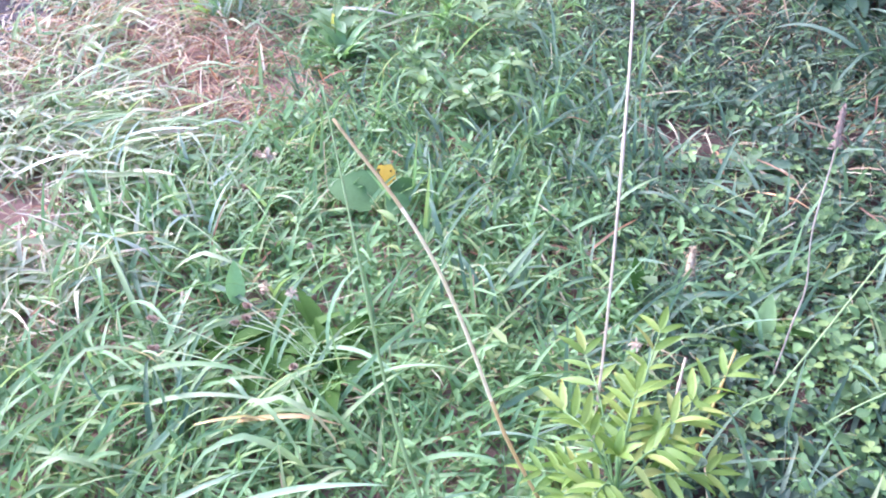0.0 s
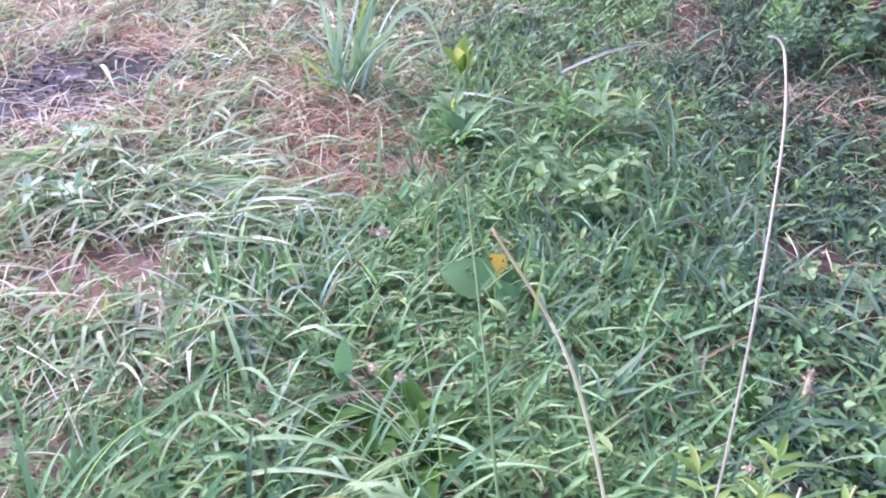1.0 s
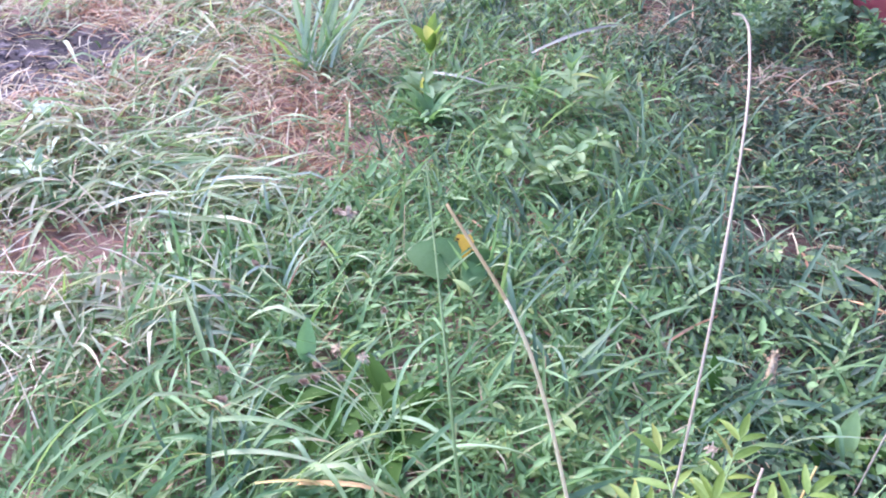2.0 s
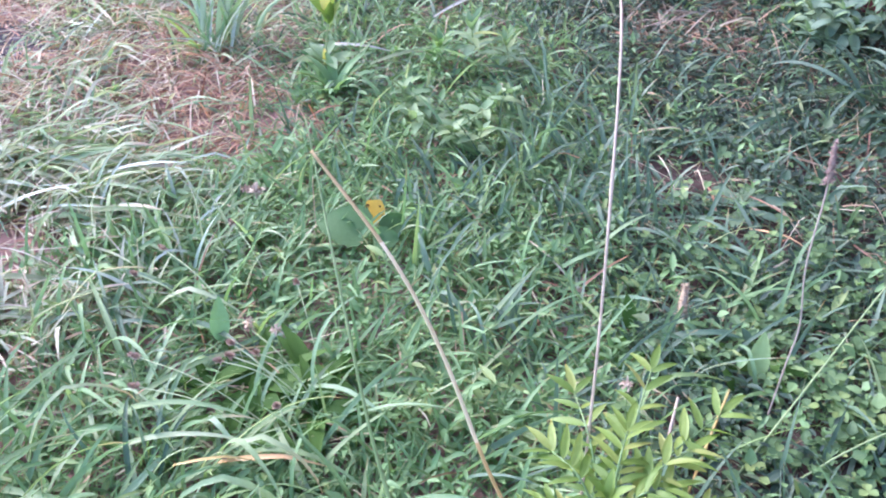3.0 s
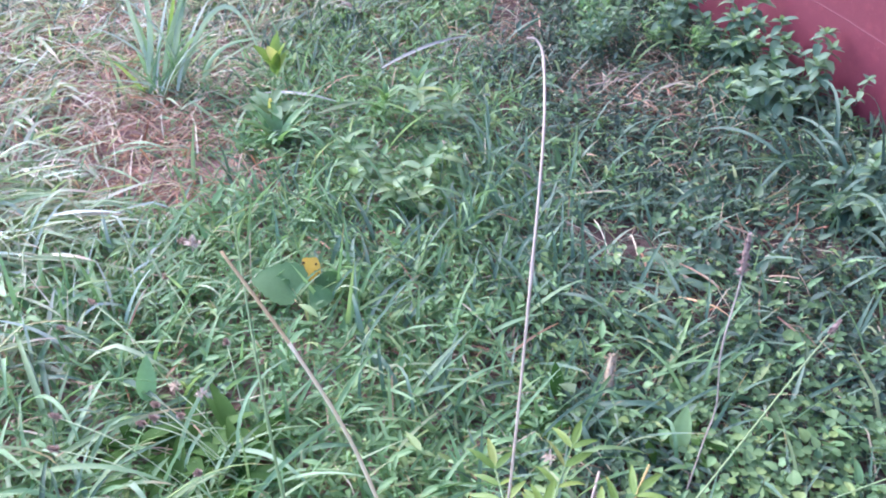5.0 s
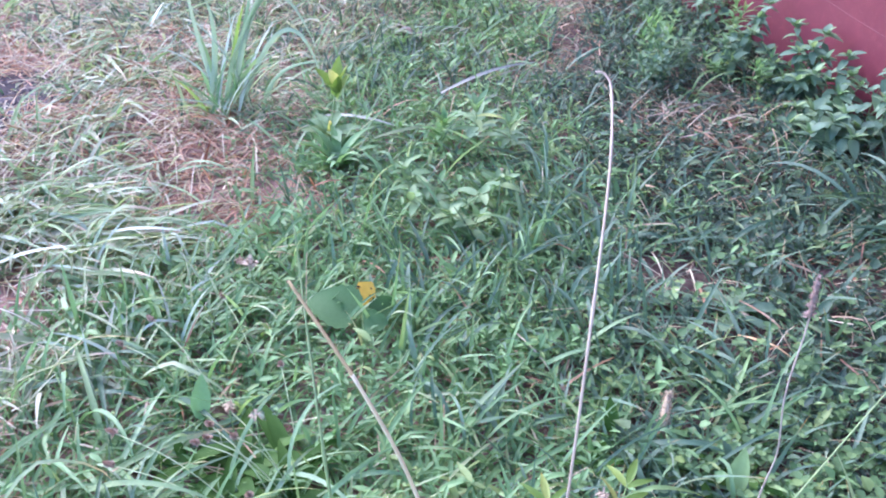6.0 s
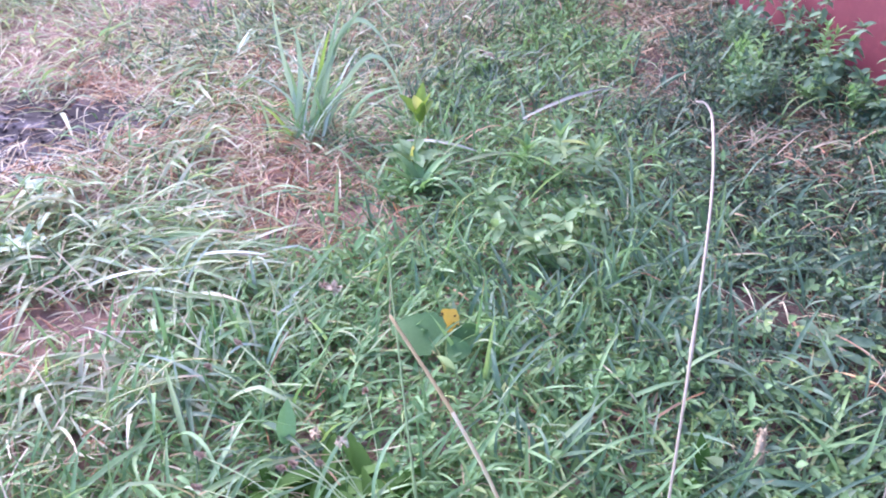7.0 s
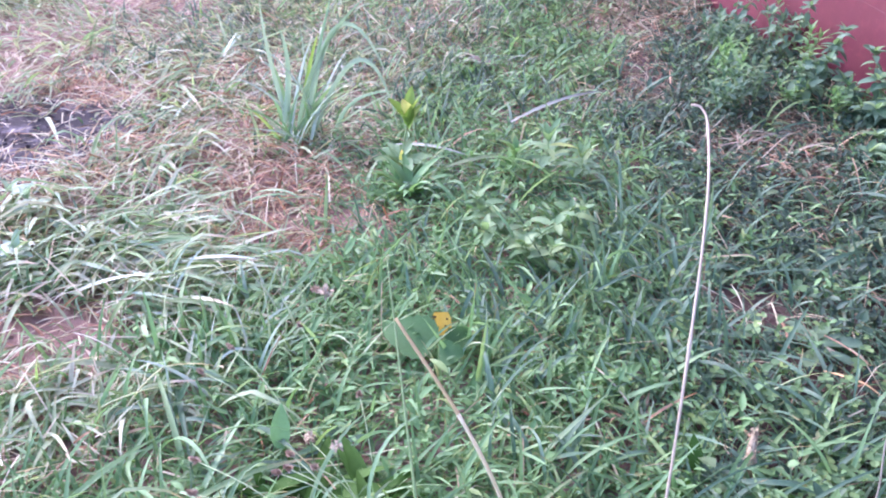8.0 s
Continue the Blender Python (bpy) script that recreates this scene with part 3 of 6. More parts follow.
def build_mown():
    p = scatter(66000, -2.9, 0.8, 0.0, 5.0, lambda x, y: mown(x, y) * (1 - 0.9 * bare(x, y)) * (1 - 0.94 * hollow(x, y)) * (1 - 0.6 * patch_edge(x, y)) * (0.48 + 0.45 * waves(x, y, 6, 41) + 0.7 * np.exp(-(((x + 1.0) / 0.32) ** 2 + ((y - 1.66) / 0.24) ** 2))))
    n = len(p)
    yaw = -0.1 - 1.2 * smooth(-0.8, -1.1, p[:, 0]) + 0.55 * swirl(p[:, 0], p[:, 1], 42, 3.5) + rng.normal(0, 0.85, n)
    v, q, uv = ribbons(p, yaw, rng.uniform(0.0, 1.0, n), rng.uniform(0.03, 0.12, n) * (1 + 0.15 * smooth(2.2, 3.1, p[:, 1])), rng.uniform(0.0030, 0.0115, n), rng.uniform(0.0, 1.3, n), rng.normal(0, 0.9, n), 6, prof_grass, kink=rng.uniform(0, 0.9, n) * (rng.uniform(0, 1, n) > 0.7))
    pick = rng.uniform(0, 1, n)
    green = pick < 0.50 - 0.28 * smooth(1.4, 1.8, p[:, 1]) + 0.15 * waves(p[:, 0], p[:, 1], 7.0, 43)
    tinted("mown_grass", v, q, uv, n, ((~green, "mown_grass", M_PALE, "pale flattened mown grass lying in swathes"), (green, "green_swathe", M_SWATHE, "greener mown grass blades bent over each other")))


def build_straw():
    p = scatter(140000, -2.8, 1.7, 0.1, 4.7, lambda x, y: (0.08 + 0.15 * mown(x, y) * (1 - 0.5 * smooth(2.3, 2.9, y)) + 0.05 * shady(x, y) + 0.20 * bare(x, y) * (1 - 0.75 * smooth(-0.1, 0.2, x) * smooth(2.1, 1.8, y))) * (1 - 0.9 * np.exp(-(((x - 0.68) / 0.32) ** 2 + ((y - 1.0) / 0.3) ** 2))) * (0.65 + 0.35 * waves(x, y, 9, 51)) * (1 - 0.85 * hollow(x, y)) * (1 - 0.6 * patch_edge(x, y)) * (1 - 0.95 * np.exp(-(((x - 0.37) / 0.13) ** 2 + ((y - 2.90) / 0.20) ** 2))))
    n = len(p)
    p[:, 2] += rng.uniform(0.002, 0.018, n)
    v, q, uv = ribbons(p, rng.uniform(0, 6.28, n), rng.uniform(-0.1, 0.7, n), rng.uniform(0.015, 0.12, n), rng.uniform(0.0010, 0.0036, n) * (1 + 0.4 * smooth(-0.2, -0.45, p[:, 0])), rng.uniform(-0.2, 1.3, n), rng.normal(0, 1, n), 4, prof_straw, 0.3, kink=rng.uniform(-0.3, 1.0, n) * (rng.uniform(0, 1, n) > 0.6))
    stuff("dead_straw", mesh_of("dead_straw", v, q, uv, M_STRAW), "dry straw-coloured clippings lying on the soil", "straw")


def build_bleached():
    p = scatter(60000, -2.6, 0.9, 0.6, 4.4, lambda x, y: 0.30 * mown(x, y) * (0.7 + 0.3 * waves(x, y, 8, 52)) * (1 - 0.25 * hollow(x, y)) * (1 - 0.6 * smooth(2.6, 3.1, y)) * (1 - 0.3 * patch_edge(x, y)) * (1 - 0.35 * bare(x, y)) * (1 - 0.85 * smooth(-0.75, -0.3, x)) * (0.45 + 0.55 * smooth(1.4, 1.6, y)))
    n = len(p)
    p[:, 2] += rng.uniform(0.01, 0.05, n)
    v, q, uv = ribbons(p, rng.uniform(0, 6.28, n), rng.uniform(-0.2, 0.6, n), rng.uniform(0.04, 0.15, n), rng.uniform(0.0010, 0.0030, n), rng.uniform(0.0, 0.9, n), rng.normal(0, 0.8, n), 4, prof_straw, 0.3)
    stuff("cut_straw", mesh_of("cut_straw", v, q, uv, M_BLEACH), "cream bleached straw strewn over mown grass", "straw")


def build_rusty():
    p = scatter(70000, -1.8, 1.3, 0.8, 4.0, lambda x, y: (0.38 * bare(x, y) * (1 - 0.4 * smooth(0.8, 1.0, bare(x, y))) + 0.02) * (1 - 0.8 * hollow(x, y)) * (1 - 0.8 * smooth(3.0, 3.3, y) * smooth(-0.6, -0.9, x)) * (1 - 0.75 * smooth(-0.1, 0.2, x)) * (1 - 0.7 * patch_edge(x, y)) * (0.7 + 0.3 * waves(x, y, 10, 53)))
    n = len(p)
    p[:, 2] += rng.uniform(0.002, 0.02, n)
    v, q, uv = ribbons(p, rng.uniform(0, 6.28, n), rng.uniform(-0.1, 0.9, n), rng.uniform(0.03, 0.13, n), rng.uniform(0.0016, 0.0052, n), rng.uniform(0.0, 1.3, n), rng.normal(0, 1, n), 4, prof_straw, 0.3)
    stuff("rusty_straw", mesh_of("rusty_straw", v, q, uv, M_RUST), "rust-coloured dead grass on the bare soil", "straw")


def build_litter():
    east = lambda x, y: bare(x, y) * smooth(-0.15, 0.05, x)
    p = scatter(90000, -0.2, 1.3, 0.8, 4.0, lambda x, y: (0.13 + 0.45 * smooth(2.0, 2.3, y)) * east(x, y) * (1 - 0.75 * np.exp(-(((x - 0.36) / 0.12) ** 2 + ((y - 2.98) / 0.22) ** 2))) * (0.75 + 0.25 * waves(x, y, 12, 54)))
    n = len(p)
    p[:, 2] += rng.uniform(0.001, 0.022, n)
    wide = rng.uniform(0, 1, n) < 0.25
    v, q, uv = ribbons(p, rng.uniform(0, 6.28, n), rng.uniform(-0.1, 0.6, n), np.where(wide, rng.uniform(0.012, 0.03, n), rng.uniform(0.015, 0.055, n) * (1 + smooth(2.0, 2.3, p[:, 1]))), np.where(wide, rng.uniform(0.004, 0.010, n), rng.uniform(0.0008, 0.0024, n) * (1 + 0.4 * smooth(2.0, 2.3, p[:, 1]))), rng.uniform(-0.3, 1.2, n), rng.normal(0, 1, n), 4, prof_grass, 0.3)
    stuff("leaf_litter", mesh_of("leaf_litter", v, q, uv, M_LITTER), "brown dead leaves and straw littering the soil near the wall", "litter")


def build_clover_mat():
    p = scatter(26000, 0.10, 1.4, 0.1, 1.6, lambda x, y: 0.75 * np.exp(-(((x - 0.68) / 0.36) ** 2 + ((y - 0.90) / 0.34) ** 2)) * (0.6 + 0.4 * waves(x, y, 9, 55)))
    n = len(p)
    p[:, 2] += rng.uniform(0.004, 0.050, n)
    L = rng.uniform(0.008, 0.026, n)
    v, q, uv = ribbons(p, rng.uniform(0, 6.28, n), rng.uniform(-0.5, 0.8, n), L, L * rng.uniform(0.45, 0.9, n), rng.uniform(0.0, 0.8, n), rng.normal(0, 0.5, n), 4, prof_ovate, 0.25)
    dark = rng.uniform(0, 1, n) < 0.30
    tinted("clover_mat", v, q, uv, n, ((~dark, "clover_mat", M_CLOVER, "mat of small round green leaves among clover"), (dark, "oval_leaf_mat", M_HERB, "mat of small bright oval leaves among clover")))


def build_clods():
    p = scatter(22000, -2.2, 1.2, 0.5, 4.0, lambda x, y: 0.5 * bare(x, y) + 0.5 * hollow(x, y))
    n = len(p)
    u, w = np.meshgrid(np.arange(6), np.arange(4))
    an, el = (u / 6 * 6.283).ravel(), (np.array([-1.2, -0.4, 0.5, 1.3])[w]).ravel()
    ball = np.stack([np.cos(an) * np.cos(el), np.sin(an) * np.cos(el), 0.7 * np.sin(el)], 1)
    size = rng.uniform(0.0015, 0.006, n) * (1 + 0.9 * (rng.uniform(0, 1, n) > 0.93)) * (1 + 0.25 * hollow(p[:, 0], p[:, 1]))
    verts = (p[:, None, :] + ball[None] * (size[:, None] * rng.uniform(0.7, 1.3, (n, 24)))[:, :, None]).reshape(-1, 3)
    one = np.array([(r * 6 + c, r * 6 + (c + 1) % 6, (r + 1) * 6 + (c + 1) % 6, (r + 1) * 6 + c) for r in range(3) for c in range(6)] + [(18, 19, 20, 21), (18, 21, 22, 23)])
    quads = (one[None] + (np.arange(n) * 24)[:, None, None]).reshape(-1, 4)
    stuff("soil_crumbs", mesh_of("soil_crumbs", verts, quads, None, M_SOIL), "small crumbs of reddish brown soil", "soil")


def build_far():
    p = scatter(240000, -9, 6.0, -6.0, 11, lambda x, y: smooth(1.55, 2.5, np.hypot((x + 0.45) / 1.05, y - 2.3) + 0.25 * waves(x, y, 3.0, 72)) * np.exp(-((x + 0.5) ** 2 + (y - 2.0) ** 2) / 16))
    n = len(p)
    v, q, uv = ribbons(p, rng.uniform(0, 6.28, n), rng.uniform(0.3, 1.3, n), rng.uniform(0.06, 0.2, n), rng.uniform(0.006, 0.014, n), rng.uniform(0.3, 1.6, n), rng.normal(0, 0.6, n), 2, prof_grass)
    stuff("outer_grass", mesh_of("outer_grass", v, q, uv, M_LUSH), "grass round about, pale and green", "grass")


def build_long():
    p = scatter(17000, -1.1, 1.5, 0.1, 3.9, lambda x, y: 0.6 * (1 - open_spot(x, y)) * (1 - bare(x, y)) * (1 - 0.7 * mown(x, y)) * (1 - 0.6 * shady(x, y) * (1 - 0.8 * swardy(x, y))) * (1 - 0.6 * smooth(2.0, 2.8, y)) * (1 - 0.5 * docks(x, y)) * (0.6 + 0.4 * waves(x, y, 6, 61)))
    n = len(p)
    v, q, uv = ribbons(p, 1.2 * swirl(p[:, 0], p[:, 1], 62, 2.6) + rng.normal(0, 0.75, n), rng.uniform(0.15, 1.15, n), rng.uniform(0.07, 0.19, n), rng.uniform(0.004, 0.0098, n), rng.uniform(0.1, 1.3, n), rng.normal(0, 0.9, n), 7, prof_grass)
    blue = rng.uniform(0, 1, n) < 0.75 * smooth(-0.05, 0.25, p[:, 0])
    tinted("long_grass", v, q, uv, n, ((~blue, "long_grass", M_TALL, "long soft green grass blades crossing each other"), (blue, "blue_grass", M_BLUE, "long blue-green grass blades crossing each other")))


def build_fine():
    p = scatter(60000, -1.2, 1.7, 0.1, 3.9, lambda x, y: 0.68 * (1 - 0.8 * bare(x, y)) * (1 - 0.6 * mown(x, y)) * (1 - 0.5 * shady(x, y)) * (1 - 0.7 * docks(x, y)))
    n = len(p)
    v, q, uv = ribbons(p, rng.uniform(0, 6.28, n), rng.uniform(0.1, 1.3, n), rng.uniform(0.03, 0.085, n), rng.uniform(0.0016, 0.0034, n), rng.uniform(0.1, 1.5, n), rng.normal(0, 0.6, n), 3, prof_grass)
    # towards the wall the cool copy puts shade into the colour
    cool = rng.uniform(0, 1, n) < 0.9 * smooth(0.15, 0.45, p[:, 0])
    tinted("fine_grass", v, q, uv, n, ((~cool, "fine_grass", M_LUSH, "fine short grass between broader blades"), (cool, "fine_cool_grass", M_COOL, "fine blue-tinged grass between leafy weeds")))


build_lush()
build_fine()
build_long()
build_herbs("low_weeds", M_HERB, 17000, lambda x, y: 0.9 * (1 - 0.9 * bare(x, y)) * (1 - 0.93 * mown(x, y) * (1 - lawn_rim(x, y))) * (1 + 0.5 * lawn_rim(x, y)) * (1 - 0.70 * shady(x, y)) * (1 - 0.45 * smooth(0.15, 0.45, x)) * (1 - 0.6 * docks(x, y)) * (1 - 0.75 * smooth(-0.15, -0.4, x) * smooth(1.35, 1.1, y)), 0.014, 0.032, "small lance-leaved green weeds between the grass", 0.28)
build_herbs("shady_weeds", M_DARK, 18000, lambda x, y: 0.9 * (1 - 0.75 * bare(x, y)) * shady(x, y) * (1 - 0.5 * swardy(x, y)) * (1 - 0.55 * np.exp(-(((x - 0.66) / 0.25) ** 2 + ((y - 1.05) / 0.25) ** 2))), 0.012, 0.028, "dense leafy weeds near the wall, green darkened for shade", 0.34)
build_herbs("oval_weeds", M_OVAL, 9000, lambda x, y: 0.8 * (1 - 0.85 * bare(x, y)) * (1 - 0.7 * swardy(x, y)) * smooth(0.25, 0.6, x + 0.1 * waves(x, y, 5.0, 23)) * (0.55 + 0.45 * waves(x, y, 7.0, 24)), 0.010, 0.024, "small oval-leaved weeds near the wall, green darkened for shade", 0.58, prof_ovate, 0.07)
build_mown()
build_straw()
build_bleached()
build_rusty()
build_litter()
build_clover_mat()
build_clods()
build_far()

# ---- grass tufts, blade by blade ----
STYLES = {"stiff": ((1.46, 0.55), (1.40, 0.85), (1.32, 1.15), (1.50, 0.35)), "upright": ((1.38, 1.0), (1.3, 1.5), (1.2, 1.9), (1.42, 0.7)), "arching": ((1.25, 1.9), (1.1, 1.7), (1.3, 2.3), (0.95, 1.5)),
          "drooping": ((0.62, 0.85), (0.48, 0.6), (0.8, 1.15), (0.4, 0.45)), "lying": ((0.25, 0.45), (0.15, 0.3), (0.4, 0.7), (0.3, 0.25))}
BLADES = {}


def blades_of(style, material):
    key = (style, material.name)
    if key not in BLADES:
        BLADES[key] = [blade_mesh("blade", material, pi_, be, 0.05, 9, tw, prof_grass, 0.3, 0.5 if j % 4 == 2 else None)
                       for j, (pi_, be) in enumerate(STYLES[style]) for tw in (-0.9, 0.5)]
    return BLADES[key]


def tuft(x, y, style, count, length, width, material, label, yaw=0.0, spread=3.14, seed=0, base=0.03):
    """A tuft of grass: blades fanning from one root."""
    r = random.Random(seed * 977 + int(x * 100) * 31 + int(y * 100))
    root = thing("grass_tuft", x, y, label, "grass tuft", "grass tufts")
    pool = blades_of(style, material)
    for k in range(count):
        a = yaw + r.uniform(-spread, spread)
        L = length * r.uniform(0.6, 1.12)
        w = width * r.uniform(0.7, 1.2) / 0.05
        m = Matrix.Translation((r.gauss(0, base), r.gauss(0, base), 0.0)) @ Matrix.Rotation(a, 4, "Z") @ Matrix.Rotation(r.uniform(-0.2, 0.45), 4, "Y") @ Matrix.Rotation(r.gauss(0, 0.2), 4, "X") @ Matrix.Diagonal((L, w, L, 1))
        place("blade", r.choice(pool), root, m)


T_ARCH = "arching pale green grass tuft with long soft blades"
T_FLAT = "flattened tuft of pale grass lying in a swathe"
T_BLUE = "blue-green grass tuft with narrow blades among weeds"
T_LUSH = "bright green grass tuft in the short lawn"


def fan_tuft(x, y, blades, label, seed):
    """Blades from one root: each one's heading, rise, bend, length and width."""
    r = random.Random(seed)
    root = thing("grass_tuft", x, y, label, "grass tuft", "grass tufts")
    for k, (yaw, rise, bend, length, width, mat) in enumerate(blades):
        me = blade_mesh("blade", mat, rise, bend, width / length, 11, r.uniform(-0.7, 0.7), prof_grass, 0.35)
        face = Matrix.Rotation(r.choice((-1, 1)) * r.uniform(0.6, 1.3) if bend < 0.6 else 0.0, 4, Vector((math.cos(rise), 0, math.sin(rise))))
        place("blade", me, root, Matrix.Translation((r.gauss(0, 0.036), r.gauss(0, 0.022), -0.002)) @ turn_to(yaw) @ face @ Matrix.Diagonal((length, length, length, 1)))


def bowed_tuft(x, y, blades, label, seed):
    """Broad blades that fan out side by side: root, height of the bow, where the tip ends, width."""
    r = random.Random(seed)
    root = thing("grass_tuft", x, y, label, "grass tuft", "grass tufts")
    for k, (rx, mx, mz, tx, tz, width, mat) in enumerate(blades):
        p0, p2 = Vector((rx * 1.4 + r.gauss(0, 0.012), -0.03 + r.gauss(0, 0.02), -0.002)), Vector((tx, r.gauss(0, 0.03), tz))
        pm = Vector((mx, p2.y * 0.4, mz))
        p1 = pm * 2 - (p0 + p2) / 2
        verts, quads, uv = [], [], []
        for i in range(15):
            q = i / 14
            at = p0 * (1 - q) ** 2 + p1 * 2 * q * (1 - q) + p2 * q * q
            tan = ((p1 - p0) * (1 - q) + (p2 - p1) * q).normalized()
            side = tan.cross(Vector((0.25 * math.sin(k * 2.1), -0.85, 0.5))).normalized()
            side = (side + Vector((0, 1, 0)) * (0.55 * math.sin(k * 1.7 + 2.2 * q))).normalized()
            w = width * 0.42 * float(prof_grass(np.array(q))) + 0.0003
            fold = tan.cross(side) * (w * 0.4)
            verts += [at - side * w + fold, at, at + side * w + fold]
            uv += [(0.0, q), (0.5, q), (1.0, q)]
            if i:
                a = (i - 1) * 3
                quads += [(a, a + 1, a + 4, a + 3), (a + 1, a + 2, a + 5, a + 4)]
        place("blade", mesh_of("blade", [tuple(v) for v in verts], quads, uv, mat), root, Matrix())


bowed_tuft(-0.617, 2.385, ((-0.02, -0.055, 0.215, -0.067, 0.40, 0.014, M_FAN), (-0.015, -0.010, 0.18, -0.024, 0.31, 0.020, M_FAN), (0.0, 0.016, 0.165, 0.055, 0.265, 0.017, M_FAN), (0.0, 0.046, 0.185, 0.088, 0.305, 0.016, M_TIPBLADE),
                           (0.005, 0.083, 0.235, 0.235, 0.42, 0.019, M_FAN), (0.01, 0.072, 0.25, 0.125, 0.43, 0.015, M_TUFT), (-0.02, -0.050, 0.16, -0.099, 0.196, 0.013, M_FAN), (-0.02, -0.046, 0.085, -0.067, 0.135, 0.013, M_TUFT)), "tall tuft of broad pale blue-green grass blades", 1)
bowed_tuft(-0.595, 2.375, ((0.0, 0.12, 0.325, 0.255, 0.172, 0.019, M_FAN), (0.01, 0.17, 0.235, 0.268, 0.02, 0.016, M_FAN), (0.045, 0.135, 0.11, 0.257, 0.150, 0.018, M_TUFT), (-0.01, 0.055, 0.10, 0.146, 0.150, 0.013, M_TALL),
                           (-0.01, 0.055, 0.12, 0.135, 0.180, 0.015, M_TALL), (-0.02, -0.020, 0.10, 0.03, 0.19, 0.010, M_TALL), (0.0, 0.03, 0.11, 0.09, 0.17, 0.012, M_TUFT)), "grass tuft with broad arching pale blades", 3)
bowed_tuft(-0.62, 2.30, ((0.0, -0.045, 0.075, -0.100, 0.135, 0.013, M_TIPBLADE), (-0.05, -0.09, 0.09, -0.115, 0.16, 0.010, M_PALE), (0.01, 0.02, 0.03, 0.045, 0.075, 0.013, M_FAN), (-0.02, 0.0, 0.05, -0.02, 0.10, 0.010, M_TALL)), "small grass tuft with one yellowish blade beside bare soil", 4)
fan_tuft(-0.60, 2.32, ((3.2, 0.85, 0.90, 0.27, 0.012, M_FAN), (3.6, 1.1, 0.9, 0.26, 0.012, M_TALL), (-1.9, 0.75, 0.8, 0.24, 0.011, M_TIPBLADE), (-2.2, 0.9, 1.0, 0.22, 0.011, M_TALL), (0.0, 0.95, 0.6, 0.30, 0.010, M_TALL),
                        (0.3, 0.80, 0.6, 0.30, 0.009, M_TALL), (-0.2, 1.10, 1.0, 0.33, 0.011, M_FAN), (0.1, 0.62, 0.6, 0.27, 0.009, M_TALL), (1.2, 1.1, 0.8, 0.33, 0.012, M_FAN), (2.2, 1.1, 0.8, 0.34, 0.013, M_TALL),
                        (-0.6, 0.8, 0.8, 0.26, 0.010, M_PALE), (-1.0, 0.6, 0.7, 0.22, 0.009, M_TALL), (-2.6, 0.7, 0.8, 0.24, 0.010, M_PALE), (2.7, 0.9, 1.2, 0.30, 0.011, M_PALE), (-2.9, 0.6, 0.7, 0.26, 0.010, M_FAN), (0.4, 1.2, 1.4, 0.36, 0.012, M_FAN), (-1.5, 0.9, 0.9, 0.24, 0.010, M_TALL)), "light green tuft of spreading grass blades beside bare soil", 2)
fan_tuft(-0.61, 2.36, ((2.7, 1.45, 0.5, 0.30, 0.008, M_TUFT), (1.9, 1.40, 0.6, 0.34, 0.008, M_FAN), (0.4, 1.42, 0.5, 0.36, 0.009, M_TUFT), (0.1, 1.25, 0.7, 0.30, 0.008, M_FAN), (3.2, 1.2, 1.1, 0.27, 0.009, M_FAN),
                        (-0.3, 1.15, 1.2, 0.28, 0.008, M_TALL), (-1.4, 1.25, 0.9, 0.22, 0.008, M_TALL), (2.9, 1.32, 0.9, 0.33, 0.009, M_FAN), (0.2, 0.95, 0.8, 0.30, 0.008, M_TALL), (-2.5, 1.0, 0.9, 0.24, 0.008, M_PALE)), "light green tuft of narrow upright grass blades", 5)
# the mown swathes
def swathe(x, y, heading, count, length, seed, turn=0.35):
    """A handful of cut blades combed one way, rooted along a short line across it."""
    r = random.Random(seed * 31 + 5)
    root = thing("grass_tuft", x, y, T_FLAT, "grass tuft", "grass tufts")
    across = Vector((-math.sin(heading), math.cos(heading), 0))
    for k in range(count):
        mat = r.choice((M_PALE, M_PALE, M_SWATHE, M_TUFT, M_PALE, M_FAN, M_SWATHE))
        pool = blades_of(r.choice(("lying", "drooping", "lying")), mat)
        L, w = length * r.uniform(0.55, 1.15), r.uniform(0.0060, 0.0130) / 0.05
        at = across * r.gauss(0, 0.055) + Vector((math.cos(heading), math.sin(heading), 0)) * r.gauss(0, 0.04)
        m = Matrix.Translation((at.x, at.y, r.uniform(0.0, 0.03))) @ turn_to(heading + r.gauss(0, turn)) @ Matrix.Rotation(r.uniform(-0.25, 0.3), 4, "Y") @ Matrix.Rotation(r.gauss(0, 0.35), 4, "X") @ Matrix.Diagonal((L, w, L, 1))
        place("blade", r.choice(pool), root, m)


for k, (tx, ty, ta) in enumerate(((-1.16, 1.90, -1.7), (-1.08, 1.88, -1.5), (-1.00, 1.86, -1.25), (-0.92, 1.84, -0.9), (-1.22, 1.80, -1.6), (-1.10, 1.76, -1.35), (-0.98, 1.74, -1.1), (-0.88, 1.74, -0.5), (-0.84, 1.66, -0.35), (-0.80, 1.78, -0.2),
                                  (-0.76, 1.60, -0.25), (-0.70, 1.64, -0.2), (-0.66, 1.54, -0.3), (-0.62, 1.66, -0.15), (-1.12, 1.66, -1.5), (-1.02, 1.62, -1.2), (-0.72, 1.70, -0.1))):
    swathe(tx, ty, ta, 24, 0.23, k, 0.65)
